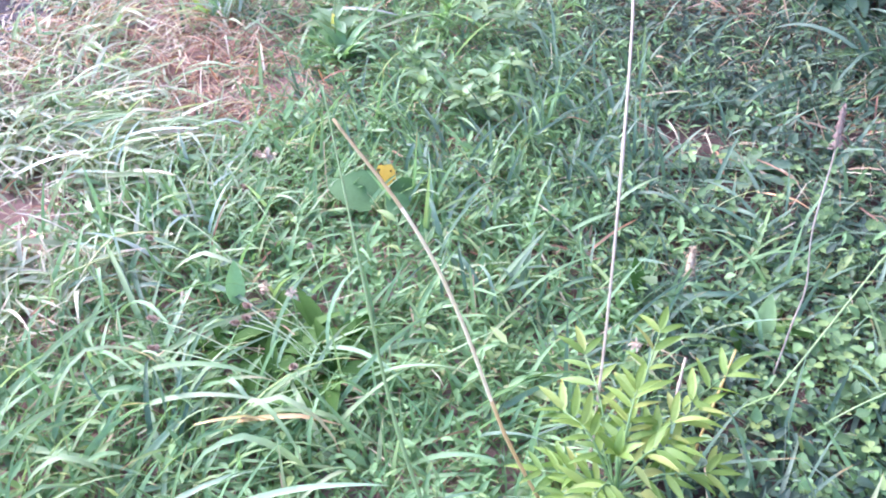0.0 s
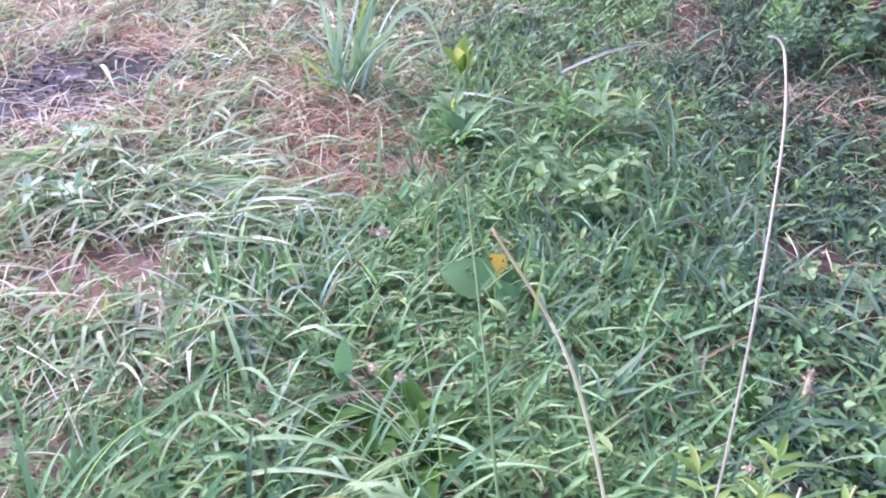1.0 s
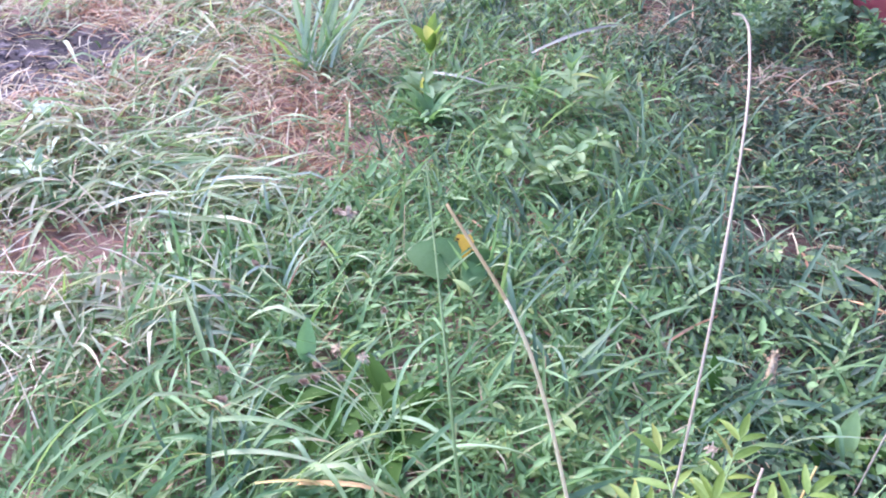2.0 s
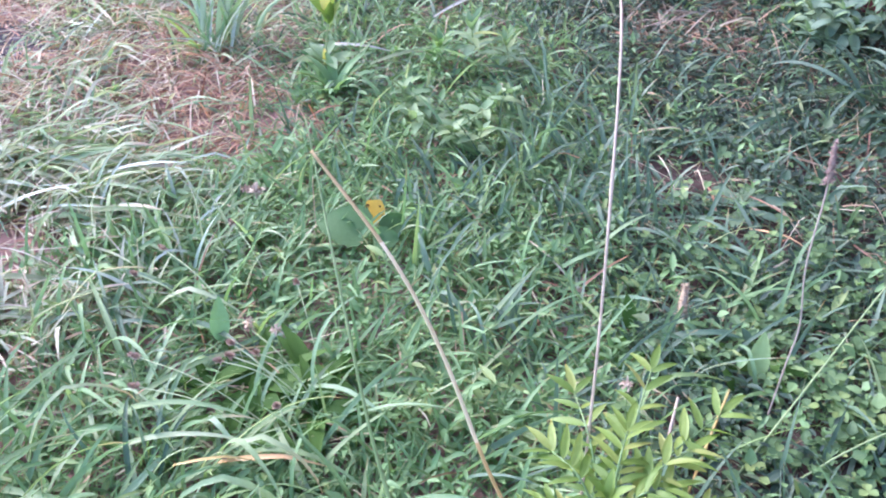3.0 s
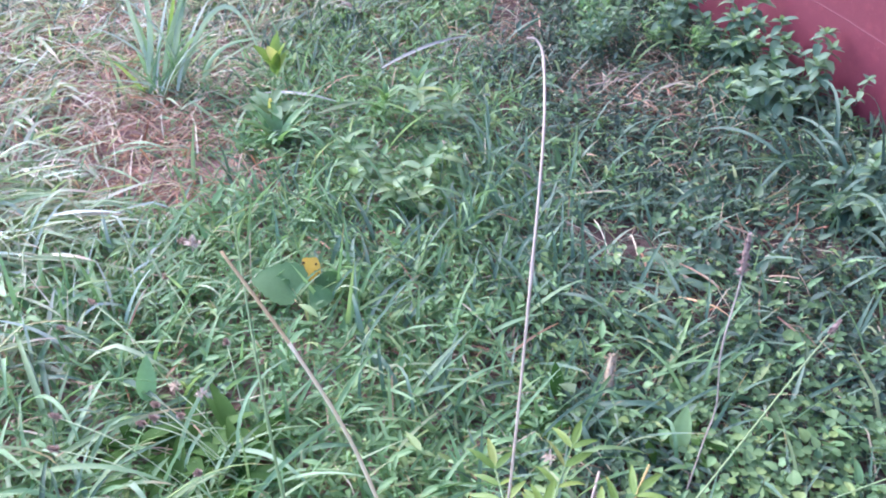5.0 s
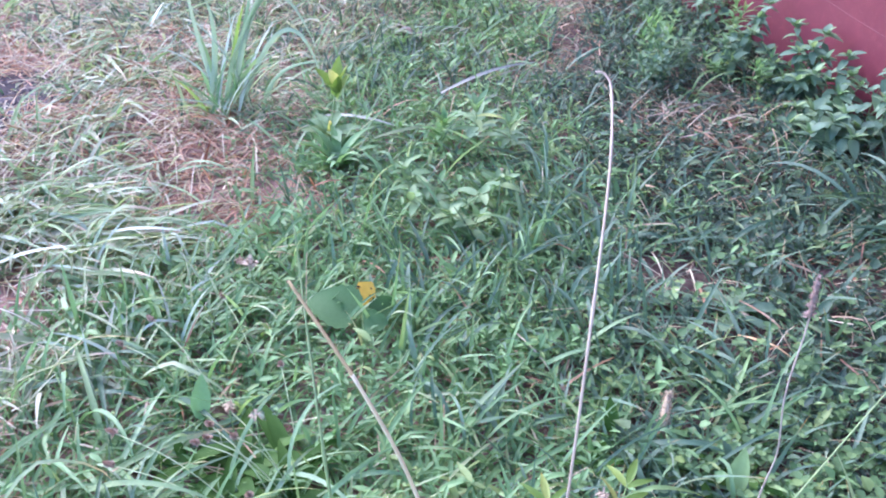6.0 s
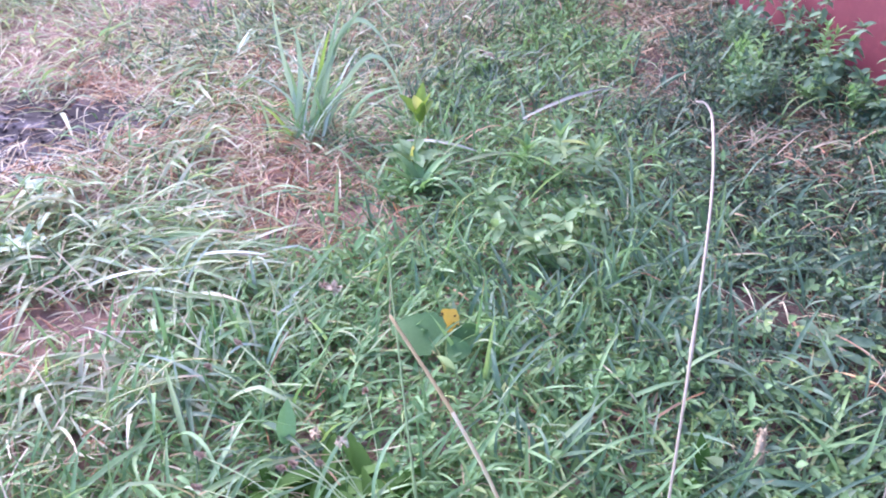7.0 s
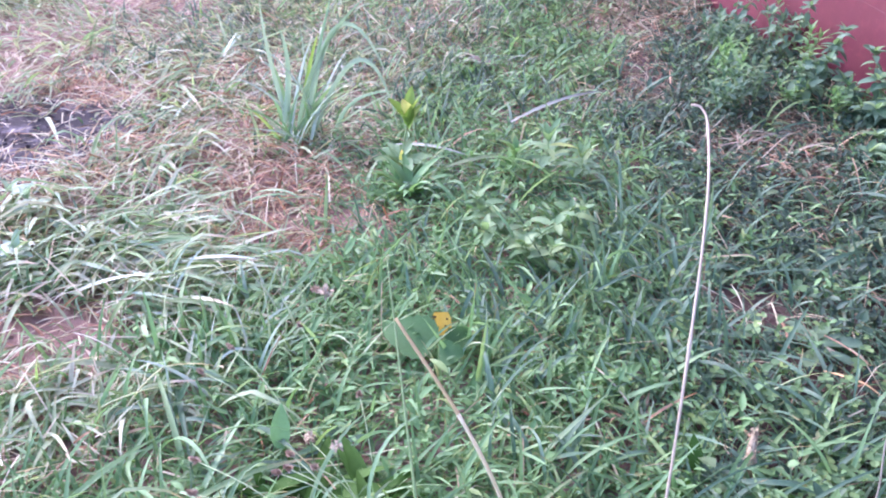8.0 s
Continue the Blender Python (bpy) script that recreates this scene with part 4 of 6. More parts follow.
for k, (tx, ty, ta) in enumerate(((-0.95, 2.06, -0.4), (-0.84, 2.00, 0.3), (-0.78, 1.92, -0.7), (-1.02, 2.12, 2.4), (-0.90, 2.14, 0.9), (-1.06, 2.02, -2.2), (-0.66, 1.56, 0.4), (-1.45, 1.95, -1.0), (-1.40, 1.80, -1.6), (-0.72, 2.00, -0.9))):
    swathe(tx, ty, ta, 15, 0.17, 30 + k, 0.8)
for k, (tx, ty, ta) in enumerate(((-1.05, 2.42, -0.3), (-0.92, 2.55, 0.2), (-1.12, 2.72, 0.1), (-0.80, 2.74, -0.6), (-1.30, 2.84, 0.0), (-1.50, 2.66, -0.7), (-1.0, 2.95, 0.3), (-1.55, 2.95, -0.4), (-0.70, 2.95, 0.6), (-1.25, 3.12, -0.2))):
    swathe(tx, ty, ta, 13, 0.19, 50 + k, 0.9)
for k, (tx, ty, ta) in enumerate(((-0.84, 1.24, -0.5), (-0.94, 1.20, -0.9), (-0.74, 1.20, -0.3), (-1.06, 1.26, -1.4), (-0.62, 1.28, -0.2), (-0.88, 1.08, 0.2))):
    tuft(tx, ty, "drooping", 14, 0.21, 0.011, (M_PALE, M_TALL)[k % 2], T_ARCH, ta, 1.3, 20 + k, 0.04)
for k, (tx, ty, ta) in enumerate(((-0.52, 1.12, 0.3), (-0.42, 1.00, 0.2), (-0.30, 0.92, 0.5), (-0.58, 0.95, 0.9), (-0.20, 1.02, 0.0), (-0.46, 1.26, 0.4), (-0.12, 0.86, 2.6), (-0.36, 0.78, 0.8), (-0.56, 0.80, 0.6))):
    tuft(tx, ty, ("arching", "drooping")[k % 2], 12, 0.25, 0.0098, (M_TALL, M_TUFT, M_SWATHE)[k % 3], T_ARCH, ta, 1.5, 40 + k, 0.05)
for k, (tx, ty, ta) in enumerate(((0.08, 1.52, 1.2), (0.16, 1.62, 1.0), (0.24, 1.46, 1.4), (0.02, 1.36, 0.8), (0.30, 1.72, 1.3), (0.20, 1.85, 0.9), (0.35, 1.55, 2.0), (0.12, 1.18, 1.3), (-0.03, 1.60, 2.2), (0.28, 2.0, 1.3))):
    tuft(tx, ty, "upright", 12, 0.17, 0.0085, M_BLUE, T_BLUE, ta, 1.5, 60 + k, 0.035)
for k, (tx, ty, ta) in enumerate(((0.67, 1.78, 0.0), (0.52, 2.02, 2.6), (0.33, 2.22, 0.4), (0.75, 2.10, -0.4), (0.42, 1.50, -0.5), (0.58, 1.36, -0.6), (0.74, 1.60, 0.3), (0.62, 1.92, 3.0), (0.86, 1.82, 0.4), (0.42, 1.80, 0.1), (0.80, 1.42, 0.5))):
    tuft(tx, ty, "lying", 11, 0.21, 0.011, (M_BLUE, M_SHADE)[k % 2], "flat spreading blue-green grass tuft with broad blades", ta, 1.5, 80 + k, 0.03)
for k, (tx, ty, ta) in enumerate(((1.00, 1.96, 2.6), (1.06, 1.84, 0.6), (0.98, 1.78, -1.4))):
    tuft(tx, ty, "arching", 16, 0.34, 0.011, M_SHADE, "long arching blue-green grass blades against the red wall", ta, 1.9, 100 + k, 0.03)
for k, (tx, ty, ta) in enumerate(((0.30, 1.02, 1.0), (0.42, 1.05, 0.4), (0.36, 1.14, 1.2), (0.10, 1.05, 0.3), (0.5, 1.22, 0.2), (-0.02, 1.12, 0.6))):
    tuft(tx, ty, "drooping", 9, 0.20, 0.008, M_LUSH, T_LUSH, ta, 1.4, 120 + k, 0.03)
for k, (tx, ty, ta) in enumerate(((-0.38, 1.42, 1.9), (-0.50, 1.40, 1.6), (-0.30, 1.66, 1.4), (-0.24, 1.30, 0.8), (-0.08, 1.40, 1.0), (-0.15, 1.75, 0.6), (-0.60, 1.36, 1.5))):
    tuft(tx, ty, "upright", 11, 0.16, 0.008, M_LUSH, T_LUSH, ta, 1.6, 140 + k, 0.04)



def long_blades(rows, rise, width, material, label):
    """Single long blades, each from its root to where its tip hangs."""
    for k, (x0, y0, x1, y1) in enumerate(rows):
        d = math.hypot(x1 - x0, y1 - y0)
        h = rise * (0.8 + 0.4 * ((k * 7) % 5) / 4)
        a = math.atan2(3.4 * h, d)
        root = thing("grass_tuft", x0, y0, label, "grass tuft", "grass tufts")
        place("blade", blade_mesh("blade", material, a, a * 1.75, width / (d * 1.12), 12, (-0.8, 0.5, 0.9)[k % 3], prof_grass, 0.3), root, turn_to(math.atan2(y1 - y0, x1 - x0)) @ Matrix.Diagonal((d * 1.12, d * 1.12, d * 1.12, 1)))
        for j in (-1, 1):
            place("blade", blades_of("drooping", material)[(k + j) % 8], root, turn_to(math.atan2(y1 - y0, x1 - x0) + j * (0.8 + 0.3 * (k % 3))) @ Matrix.Diagonal((d * 0.55, width * 14, d * 0.55, 1)))


long_blades(((0.35, 1.56, 0.45, 1.38), (0.49, 1.43, 0.58, 1.31), (0.61, 1.78, 0.76, 1.85), (-0.63, 1.24, -0.40, 1.22), (-0.41, 1.25, -0.23, 1.08), (0.36, 1.18, 0.51, 1.15), (0.38, 1.08, 0.34, 1.17)), 0.045, 0.011, M_BLUE, "long blue-green grass blade lying over weeds")
long_blades(((0.07, 1.41, 0.13, 1.69), (-0.45, 1.10, -0.59, 1.32), (0.12, 1.10, 0.05, 1.16), (-0.41, 1.30, -0.56, 1.58), (-0.57, 1.34, -0.42, 1.46), (-0.09, 1.07, 0.04, 1.07), (-0.13, 1.01, 0.03, 1.01), (-0.27, 0.88, -0.18, 0.92)), 0.05, 0.0105, M_TALL, "long light green grass blade arching over the lawn")
long_blades(((-0.68, 1.98, -0.44, 1.74), (-0.58, 1.62, -0.44, 1.56)), 0.05, 0.013, M_TALL, "broad light green grass blade arching beside the bare soil")
long_blades(((-0.33, 0.89, -0.13, 0.98), (-0.46, 0.94, -0.20, 0.92), (-0.48, 1.01, -0.21, 0.96), (-0.15, 0.90, 0.03, 1.03), (-0.11, 1.00, 0.07, 0.99), (-0.47, 1.01, -0.24, 1.13), (-0.69, 1.21, -0.78, 1.20)), 0.06, 0.0100, M_SWATHE, "long broad pale grass blade arching over the lawn")
long_blades(((-0.56, 1.33, -0.43, 1.08), (-0.55, 1.20, -0.42, 1.20), (-0.25, 1.17, -0.16, 1.22), (-0.59, 1.32, -0.48, 1.16), (-0.64, 1.21, -0.52, 1.22)), 0.045, 0.011, M_BLUE, "long blue-green grass blade lying over short grass")
long_blades(((-0.71, 1.33, -0.53, 1.50), (-0.70, 1.37, -0.86, 1.28), (-0.76, 1.34, -0.80, 1.21), (-0.77, 1.59, -0.54, 1.50), (-0.74, 1.65, -0.51, 1.69), (-0.80, 1.72, -0.56, 1.60), (-0.66, 1.36, -0.83, 1.30)), 0.035, 0.015, M_PALE, "broad pale grass blade lying at the edge of bare soil")
long_blades(((-1.23, 2.14, -1.02, 1.98), (-1.09, 2.13, -0.94, 2.27), (-0.92, 2.35, -0.78, 2.24), (-0.88, 2.33, -0.70, 2.12), (-1.40, 2.46, -1.22, 2.21), (-1.12, 2.74, -0.91, 2.45)), 0.03, 0.014, M_PALE, "pale grass blade fallen across the soil")
long_blades(((0.52, 1.40, 0.58, 1.29), (0.34, 1.48, 0.45, 1.39), (0.39, 1.165, 0.51, 1.167), (0.33, 1.20, 0.36, 1.08), (0.63, 1.83, 0.74, 1.91), (0.80, 1.71, 1.00, 1.83), (0.44, 1.87, 0.66, 1.89)), 0.035, 0.011, M_BLUE, "long blue-green grass blade lying over leafy weeds")
for k, (tx, ty, ta) in enumerate(((-0.75, 1.50, -0.6), (-0.84, 1.53, -1.6), (-0.86, 2.48, -0.2), (-0.76, 2.46, -1.2), (-0.60, 1.86, -1.0), (-0.52, 2.00, 0.3), (-0.44, 1.90, -0.8), (-0.70, 2.20, -1.4), (-0.92, 2.32, 0.4), (-0.38, 2.06, -0.4), (-1.16, 2.02, -0.3))):
    tuft(tx, ty, ("lying", "drooping")[k % 2], 13, 0.13, 0.0042, (M_BLEACH, M_STRAW)[k % 2], "tangle of dry straw at the edge of bare soil", ta, 1.4, 320 + k, 0.04)
for k, (tx, ty, ta) in enumerate(((-0.53, 1.53, 0.6), (-0.46, 1.47, 1.2), (-0.58, 1.46, 2.2), (-0.43, 1.56, 0.2), (-0.62, 1.56, 0.0), (-0.50, 1.60, -0.4), (-0.40, 1.38, 1.6), (-0.48, 1.34, 2.4), (-0.36, 1.46, 0.5), (-0.56, 1.38, -0.3))):
    tuft(tx, ty, ("drooping", "upright", "arching")[k % 3], 13, 0.17, 0.0078, (M_TUFT, M_FAN, M_SWATHE)[k % 3], "pale blue-green grass tuft at the lawn's edge", ta, 1.7, 360 + k, 0.05)
for k, (tx, ty, ta) in enumerate(((0.12, 1.48, 1.1), (0.19, 1.56, 0.9), (0.27, 1.60, 1.2), (0.05, 1.58, 1.9), (0.22, 1.38, 0.8), (0.32, 1.48, 1.4), (0.14, 1.70, 1.0), (0.25, 1.78, 0.7), (0.36, 1.70, 2.1), (0.02, 1.46, 1.5))):
    tuft(tx, ty, "drooping", 11, 0.16, 0.0085, (M_BLUE, M_TALL, M_BLUE)[k % 3], "clump of straight blue-green blades leaning together", ta, 0.6, 380 + k, 0.05)
tuft(-1.16, 2.23, "upright", 8, 0.17, 0.010, M_TUFT, "small tuft of green blades at the rim of the hollow", -1.0, 2.0, 342, 0.025)
tuft(0.43, 1.82, "lying", 18, 0.17, 0.0065, M_DEADGRASS, "flattened clump of grey-brown dead grass", 2.7, 0.35, 340, 0.025)
tuft(0.20, 2.40, "lying", 12, 0.18, 0.006, M_DEADGRASS, "flattened clump of grey-brown dead grass", 2.9, 0.5, 341, 0.04)
rt = random.Random(77)
for k in range(34):
    tx, ty = rt.uniform(-0.45, 0.95), rt.uniform(0.9, 2.6)
    if float(bare(tx, ty)) < 0.3:
        tuft(tx, ty, rt.choice(("drooping", "lying", "arching")), 8, rt.uniform(0.12, 0.2), 0.0075, rt.choice((M_BLUE, M_TALL, M_LUSH)), "loose grass tuft with soft spreading blades", rt.uniform(-3.14, 3.14), 1.3, 200 + k, 0.035)


# ---- leafy plants ----
def leaf_pool(material, width, prof, pitches, fold=0.3, segs=8, serrate=0.0):
    return [blade_mesh("leaf", material, a, b, width, segs, c, prof, fold, None, serrate) for a, b, c in pitches]


def shoot(parent, pts, pairs, leaf_len, pool, r, stem_mat, rad=0.0022, first=0.3, tip=True, grow=0.75, name="stem"):
    """A stem along a line with opposite leaves up it, and a tuft at the tip."""
    line = curve_points(pts, 14)
    place(name, tube_mesh(name, line, rad, rad * 0.5, stem_mat), parent, Matrix())
    a0 = r.uniform(0, 6.28)
    for k in range(pairs):
        s = first + (1 - first) * (k + 0.5) / pairs
        i = min(int(s * 14), 13)
        p = line[i].lerp(line[i + 1], s * 14 - i)
        for side in (0, math.pi):
            L = leaf_len * (1 - (1 - grow) * s) * r.uniform(0.8, 1.15)
            m = Matrix.Translation(p) @ turn_to(a0 + side + k * 1.45 + r.gauss(0, 0.2)) @ Matrix.Rotation(r.gauss(0, 0.2), 4, "Y") @ Matrix.Diagonal((L, L, L, 1))
            place("leaf", r.choice(pool), parent, m)
    if tip:
        for k in range(4):
            L = leaf_len * r.uniform(0.45, 0.75)
            m = Matrix.Translation(line[-1]) @ turn_to(a0 + k * 1.6) @ Matrix.Rotation(-0.6 + r.gauss(0, 0.15), 4, "Y") @ Matrix.Diagonal((L, L, L, 1))
            place("leaf", r.choice(pool), parent, m)


def frond(parent, pts, pairs, leaf_len, pool, r, stem_mat):
    """A feathered leaf: leaflets in pairs on both sides of a rib, and one at its end."""
    line = curve_points(pts, 12)
    rib = place("frond", tube_mesh("frond", line, 0.0017, 0.0009, stem_mat), parent, Matrix())
    for k in range(pairs):
        s = 0.32 + 0.66 * k / max(1, pairs - 1)
        i = min(int(s * 12), 11)
        p = line[i].lerp(line[i + 1], s * 12 - i)
        d = line[i + 1] - line[i]
        yaw = math.atan2(d.y, d.x)
        for side in (-1, 1):
            L = leaf_len * (1 - 0.25 * abs(s - 0.55)) * r.uniform(0.88, 1.12)
            m = Matrix.Translation(p) @ turn_to(yaw + side * (1.15 - 0.35 * s) + r.gauss(0, 0.1)) @ Matrix.Rotation(r.gauss(-0.05, 0.15), 4, "Y") @ Matrix.Rotation(r.gauss(0, 0.25), 4, "X") @ Matrix.Diagonal((L, L, L, 1))
            place("leaflet", r.choice(pool), rib, m)
    d = line[-1] - line[-2]
    L = leaf_len * 1.05
    place("leaflet", r.choice(pool), rib, Matrix.Translation(line[-1]) @ turn_to(math.atan2(d.y, d.x)) @ Matrix.Diagonal((L, L, L, 1)))


P_YOUNG = leaf_pool(M_YOUNG, 0.225, prof_lance, ((0.20, 0.45, 0.25), (0.05, 0.4, -0.3), (0.3, 0.7, 0.15), (0.1, 0.6, -0.1)), 0.28)
P_FADED = leaf_pool(M_FADED, 0.42, prof_ovate, ((0.1, 1.0, 0.3), (0.3, 1.3, -0.3)), 0.3)
P_MINT = leaf_pool(M_MINT, 0.46, prof_ovate, ((0.25, 0.6, 0.2), (0.1, 0.5, -0.2), (0.4, 0.9, 0.1)), 0.3, 12, 0.10)
P_LANCE = leaf_pool(M_HERB, 0.24, prof_lance, ((0.55, 0.7, 0.2), (0.8, 1.1, -0.2), (0.4, 0.6, 0.1)), 0.3)
P_SHRUB = leaf_pool(M_SHRUB, 0.50, prof_ovate, ((0.0, 0.7, 0.3), (-0.45, 0.4, -0.4), (0.2, 1.1, 0.35), (-0.75, 0.3, 0.2), (-0.2, 0.6, -0.5)), 0.25)
P_YTIP = leaf_pool(M_YOUNG, 0.30, prof_lance, ((0.9, 0.6, 0.2), (1.1, 0.8, -0.2), (1.3, 0.7, 0.3)), 0.3)
P_PALETIP = leaf_pool(M_MINT, 0.36, prof_lance, ((0.8, 0.6, 0.2), (0.5, 0.8, -0.2), (1.1, 0.7, 0.3)), 0.3)
P_PALELEAF = leaf_pool(M_FAN, 0.42, prof_ovate, ((0.2, 0.5, 0.2), (0.4, 0.7, -0.3), (0.05, 0.4, 0.3)), 0.25)
P_WHEEL = leaf_pool(M_MINT, 0.40, prof_lance, ((0.40, 0.6, 0.3), (0.65, 0.7, -0.3), (0.25, 0.5, 0.2)), 0.3)
P_TIPG = leaf_pool(M_YOUNG, 0.36, prof_lance, ((1.2, 0.3, 0.5), (1.0, 0.5, -0.5)), 0.35)
P_TIPY = leaf_pool(M_FADED, 0.40, prof_lance, ((1.35, 0.3, 0.5), (1.15, 0.5, -0.5)), 0.35)
P_UP = leaf_pool(M_WEED, 0.27, prof_lance, ((1.0, 0.5, 0.2), (0.8, 0.6, -0.2), (1.15, 0.7, 0.1), (0.5, 0.5, 0.2)), 0.3)
P_WHORL = leaf_pool(M_WEED, 0.27, prof_lance, ((0.35, 0.6, 0.2), (0.15, 0.5, -0.2), (0.6, 0.6, 0.1)), 0.3)
P_WHORLTIP = leaf_pool(M_MINT, 0.30, prof_lance, ((1.2, 0.4, 0.3), (0.95, 0.5, -0.3)), 0.35)
P_UPL = leaf_pool(M_HERB, 0.16, prof_lance, ((0.8, 0.9, 0.2), (0.55, 0.7, -0.2), (1.05, 1.1, 0.1)), 0.3)
P_BUSH = leaf_pool(M_SHRUB, 0.30, prof_lance, ((0.55, 0.7, 0.2), (0.8, 1.1, -0.2), (0.4, 0.6, 0.1)), 0.3)
P_SPOON = leaf_pool(M_SHRUB, 0.36, prof_spoon, ((0.25, 0.5, 0.1), (0.15, 0.35, -0.1)), 0.2, 10)
P_DOCK = leaf_pool(M_DOCK, 0.20, prof_lance, ((0.52, 0.8, 0.5), (0.36, 0.6, -0.6), (0.65, 1.1, 0.4), (0.50, 0.7, -0.4)), 0.2, 10)


def sapling():
    r = random.Random(5)
    x, y = 0.245, 0.755
    ob = thing("sapling", x, y, "yellow-green young plant with feathered lance-shaped leaflets", "plant")
    place("stem", tube_mesh("stem", curve_points([(0, 0, 0), (0.004, 0.008, 0.07), (0.0, 0.012, 0.15)], 10), 0.0032, 0.0022, M_STALK), ob, Matrix())
    upper = ((-0.027, 0.170, 0.165), (0.077, 0.210, 0.165), (0.150, 0.130, 0.165), (0.105, 0.075, 0.165), (-0.060, 0.075, 0.160), (0.030, 0.090, 0.180), (0.065, 0.020, 0.160))
    lower = ((-0.035, -0.045, 0.145), (0.105, 0.0, 0.135), (0.02, 0.06, 0.155), (-0.090, 0.01, 0.125), (0.010, -0.075, 0.12), (-0.065, -0.03, 0.13), (-0.06, 0.04, 0.10), (0.05, -0.085, 0.09), (0.12, 0.04, 0.10), (-0.02, 0.09, 0.12))
    for tip in upper + lower:
        t = Vector(tip)
        frond(ob, [(0, 0.010, 0.09), (t.x * 0.5, t.y * 0.5, t.z * 0.98), tuple(t)], 5 if tip in upper else 4, 0.049 if tip in upper else 0.044, P_YOUNG, r, M_STALK)
    for k in range(5):
        a = k * 1.3
        place("leaf", P_YTIP[k % 2], ob, Matrix.Translation((0, 0.012, 0.15)) @ turn_to(a) @ Matrix.Diagonal((0.04, 0.04, 0.04, 1)))
    for k in range(6):
        a = -2.6 + k * 0.55
        place("leaf", P_FADED[k % 2], ob, Matrix.Translation((0.03 * math.cos(a), 0.03 * math.sin(a), 0.10 + 0.012 * (k % 3))) @ turn_to(a) @ Matrix.Diagonal((0.034, 0.034, 0.034, 1)), "faded pale yellow leaf")


def weed(x, y, tall, pairs, leaf_len, pool, label, seed, lean=(0.0, 0.0), stems=1, tips=None, stem_mat=None, spread=0.35, first=0.3):
    r = random.Random(seed)
    ob = thing("weed", x, y, label, "weed")
    for k in range(stems):
        a = r.uniform(0, 6.28)
        d = 0.0 if stems == 1 else spread * tall * r.uniform(0.6, 1.3)
        top = (lean[0] + d * math.cos(a), lean[1] + d * math.sin(a), tall * r.uniform(0.8, 1.1))
        shoot(ob, [(r.gauss(0, 0.006), r.gauss(0, 0.006), 0), (top[0] * 0.4, top[1] * 0.4, top[2] * 0.55), top], pairs, leaf_len, pool, r, stem_mat or M_STALK, first=first)
        if tips:
            for j in range(6):
                L = leaf_len * r.uniform(0.75, 1.0)
                place("tip_leaf", r.choice(tips), ob, Matrix.Translation(top) @ turn_to(j * 1.05) @ Matrix.Diagonal((L, L, L, 1)), "yellow young tip leaf")
    return ob


def rosette(x, y, count, leaf_len, pool, label, seed, name="rosette_weed"):
    r = random.Random(seed)
    ob = thing(name, x, y, label, "weed")
    for k in range(count):
        L = leaf_len * r.uniform(0.7, 1.15)
        m = Matrix.Translation((r.gauss(0, 0.004), r.gauss(0, 0.004), 0.012)) @ turn_to(k * 2.4 + r.gauss(0, 0.2)) @ Matrix.Diagonal((L, L, L, 1))
        place("leaf", r.choice(pool), ob, m)


sapling()
weed(0.03, 1.82, 0.11, 3, 0.060, P_MINT, "pale green weed with toothed leaves spreading low", 11, stems=6, spread=0.95)
weed(0.07, 1.73, 0.08, 2, 0.062, P_MINT, "small pale green weed with pointed toothed leaves", 12, stems=2)


def whorled_weed(x, y, tall, leaf_len, label, seed):
    """One stem with a spreading wheel of lance leaves and an upright tuft on top."""
    r = random.Random(seed)
    ob = thing("weed", x, y, label, "weed")
    line = curve_points([(0, 0, -0.003), (0.003, 0.002, tall * 0.5), (0.0, -0.004, tall)], 12)
    place("stem", tube_mesh("stem", line, 0.0024, 0.0014, M_GSTALK), ob, Matrix())
    for k in range(15):
        s = 0.45 + 0.55 * k / 14
        L = leaf_len * (1.12 - 0.25 * s) * r.uniform(0.85, 1.1)
        m = Matrix.Translation(line[min(int(s * 12), 12)]) @ turn_to(k * 2.4 + r.gauss(0, 0.15)) @ Matrix.Diagonal((L, L, L, 1))
        place("leaf", P_WHORL[k % 3], ob, m)
    for k in range(5):
        L = leaf_len * r.uniform(0.6, 0.85)
        place("tip_leaf", P_WHORLTIP[k % 2], ob, Matrix.Translation(line[-1]) @ turn_to(0.6 + k * 1.26) @ Matrix.Diagonal((L, L, L, 1)), "yellowish young tip leaf")


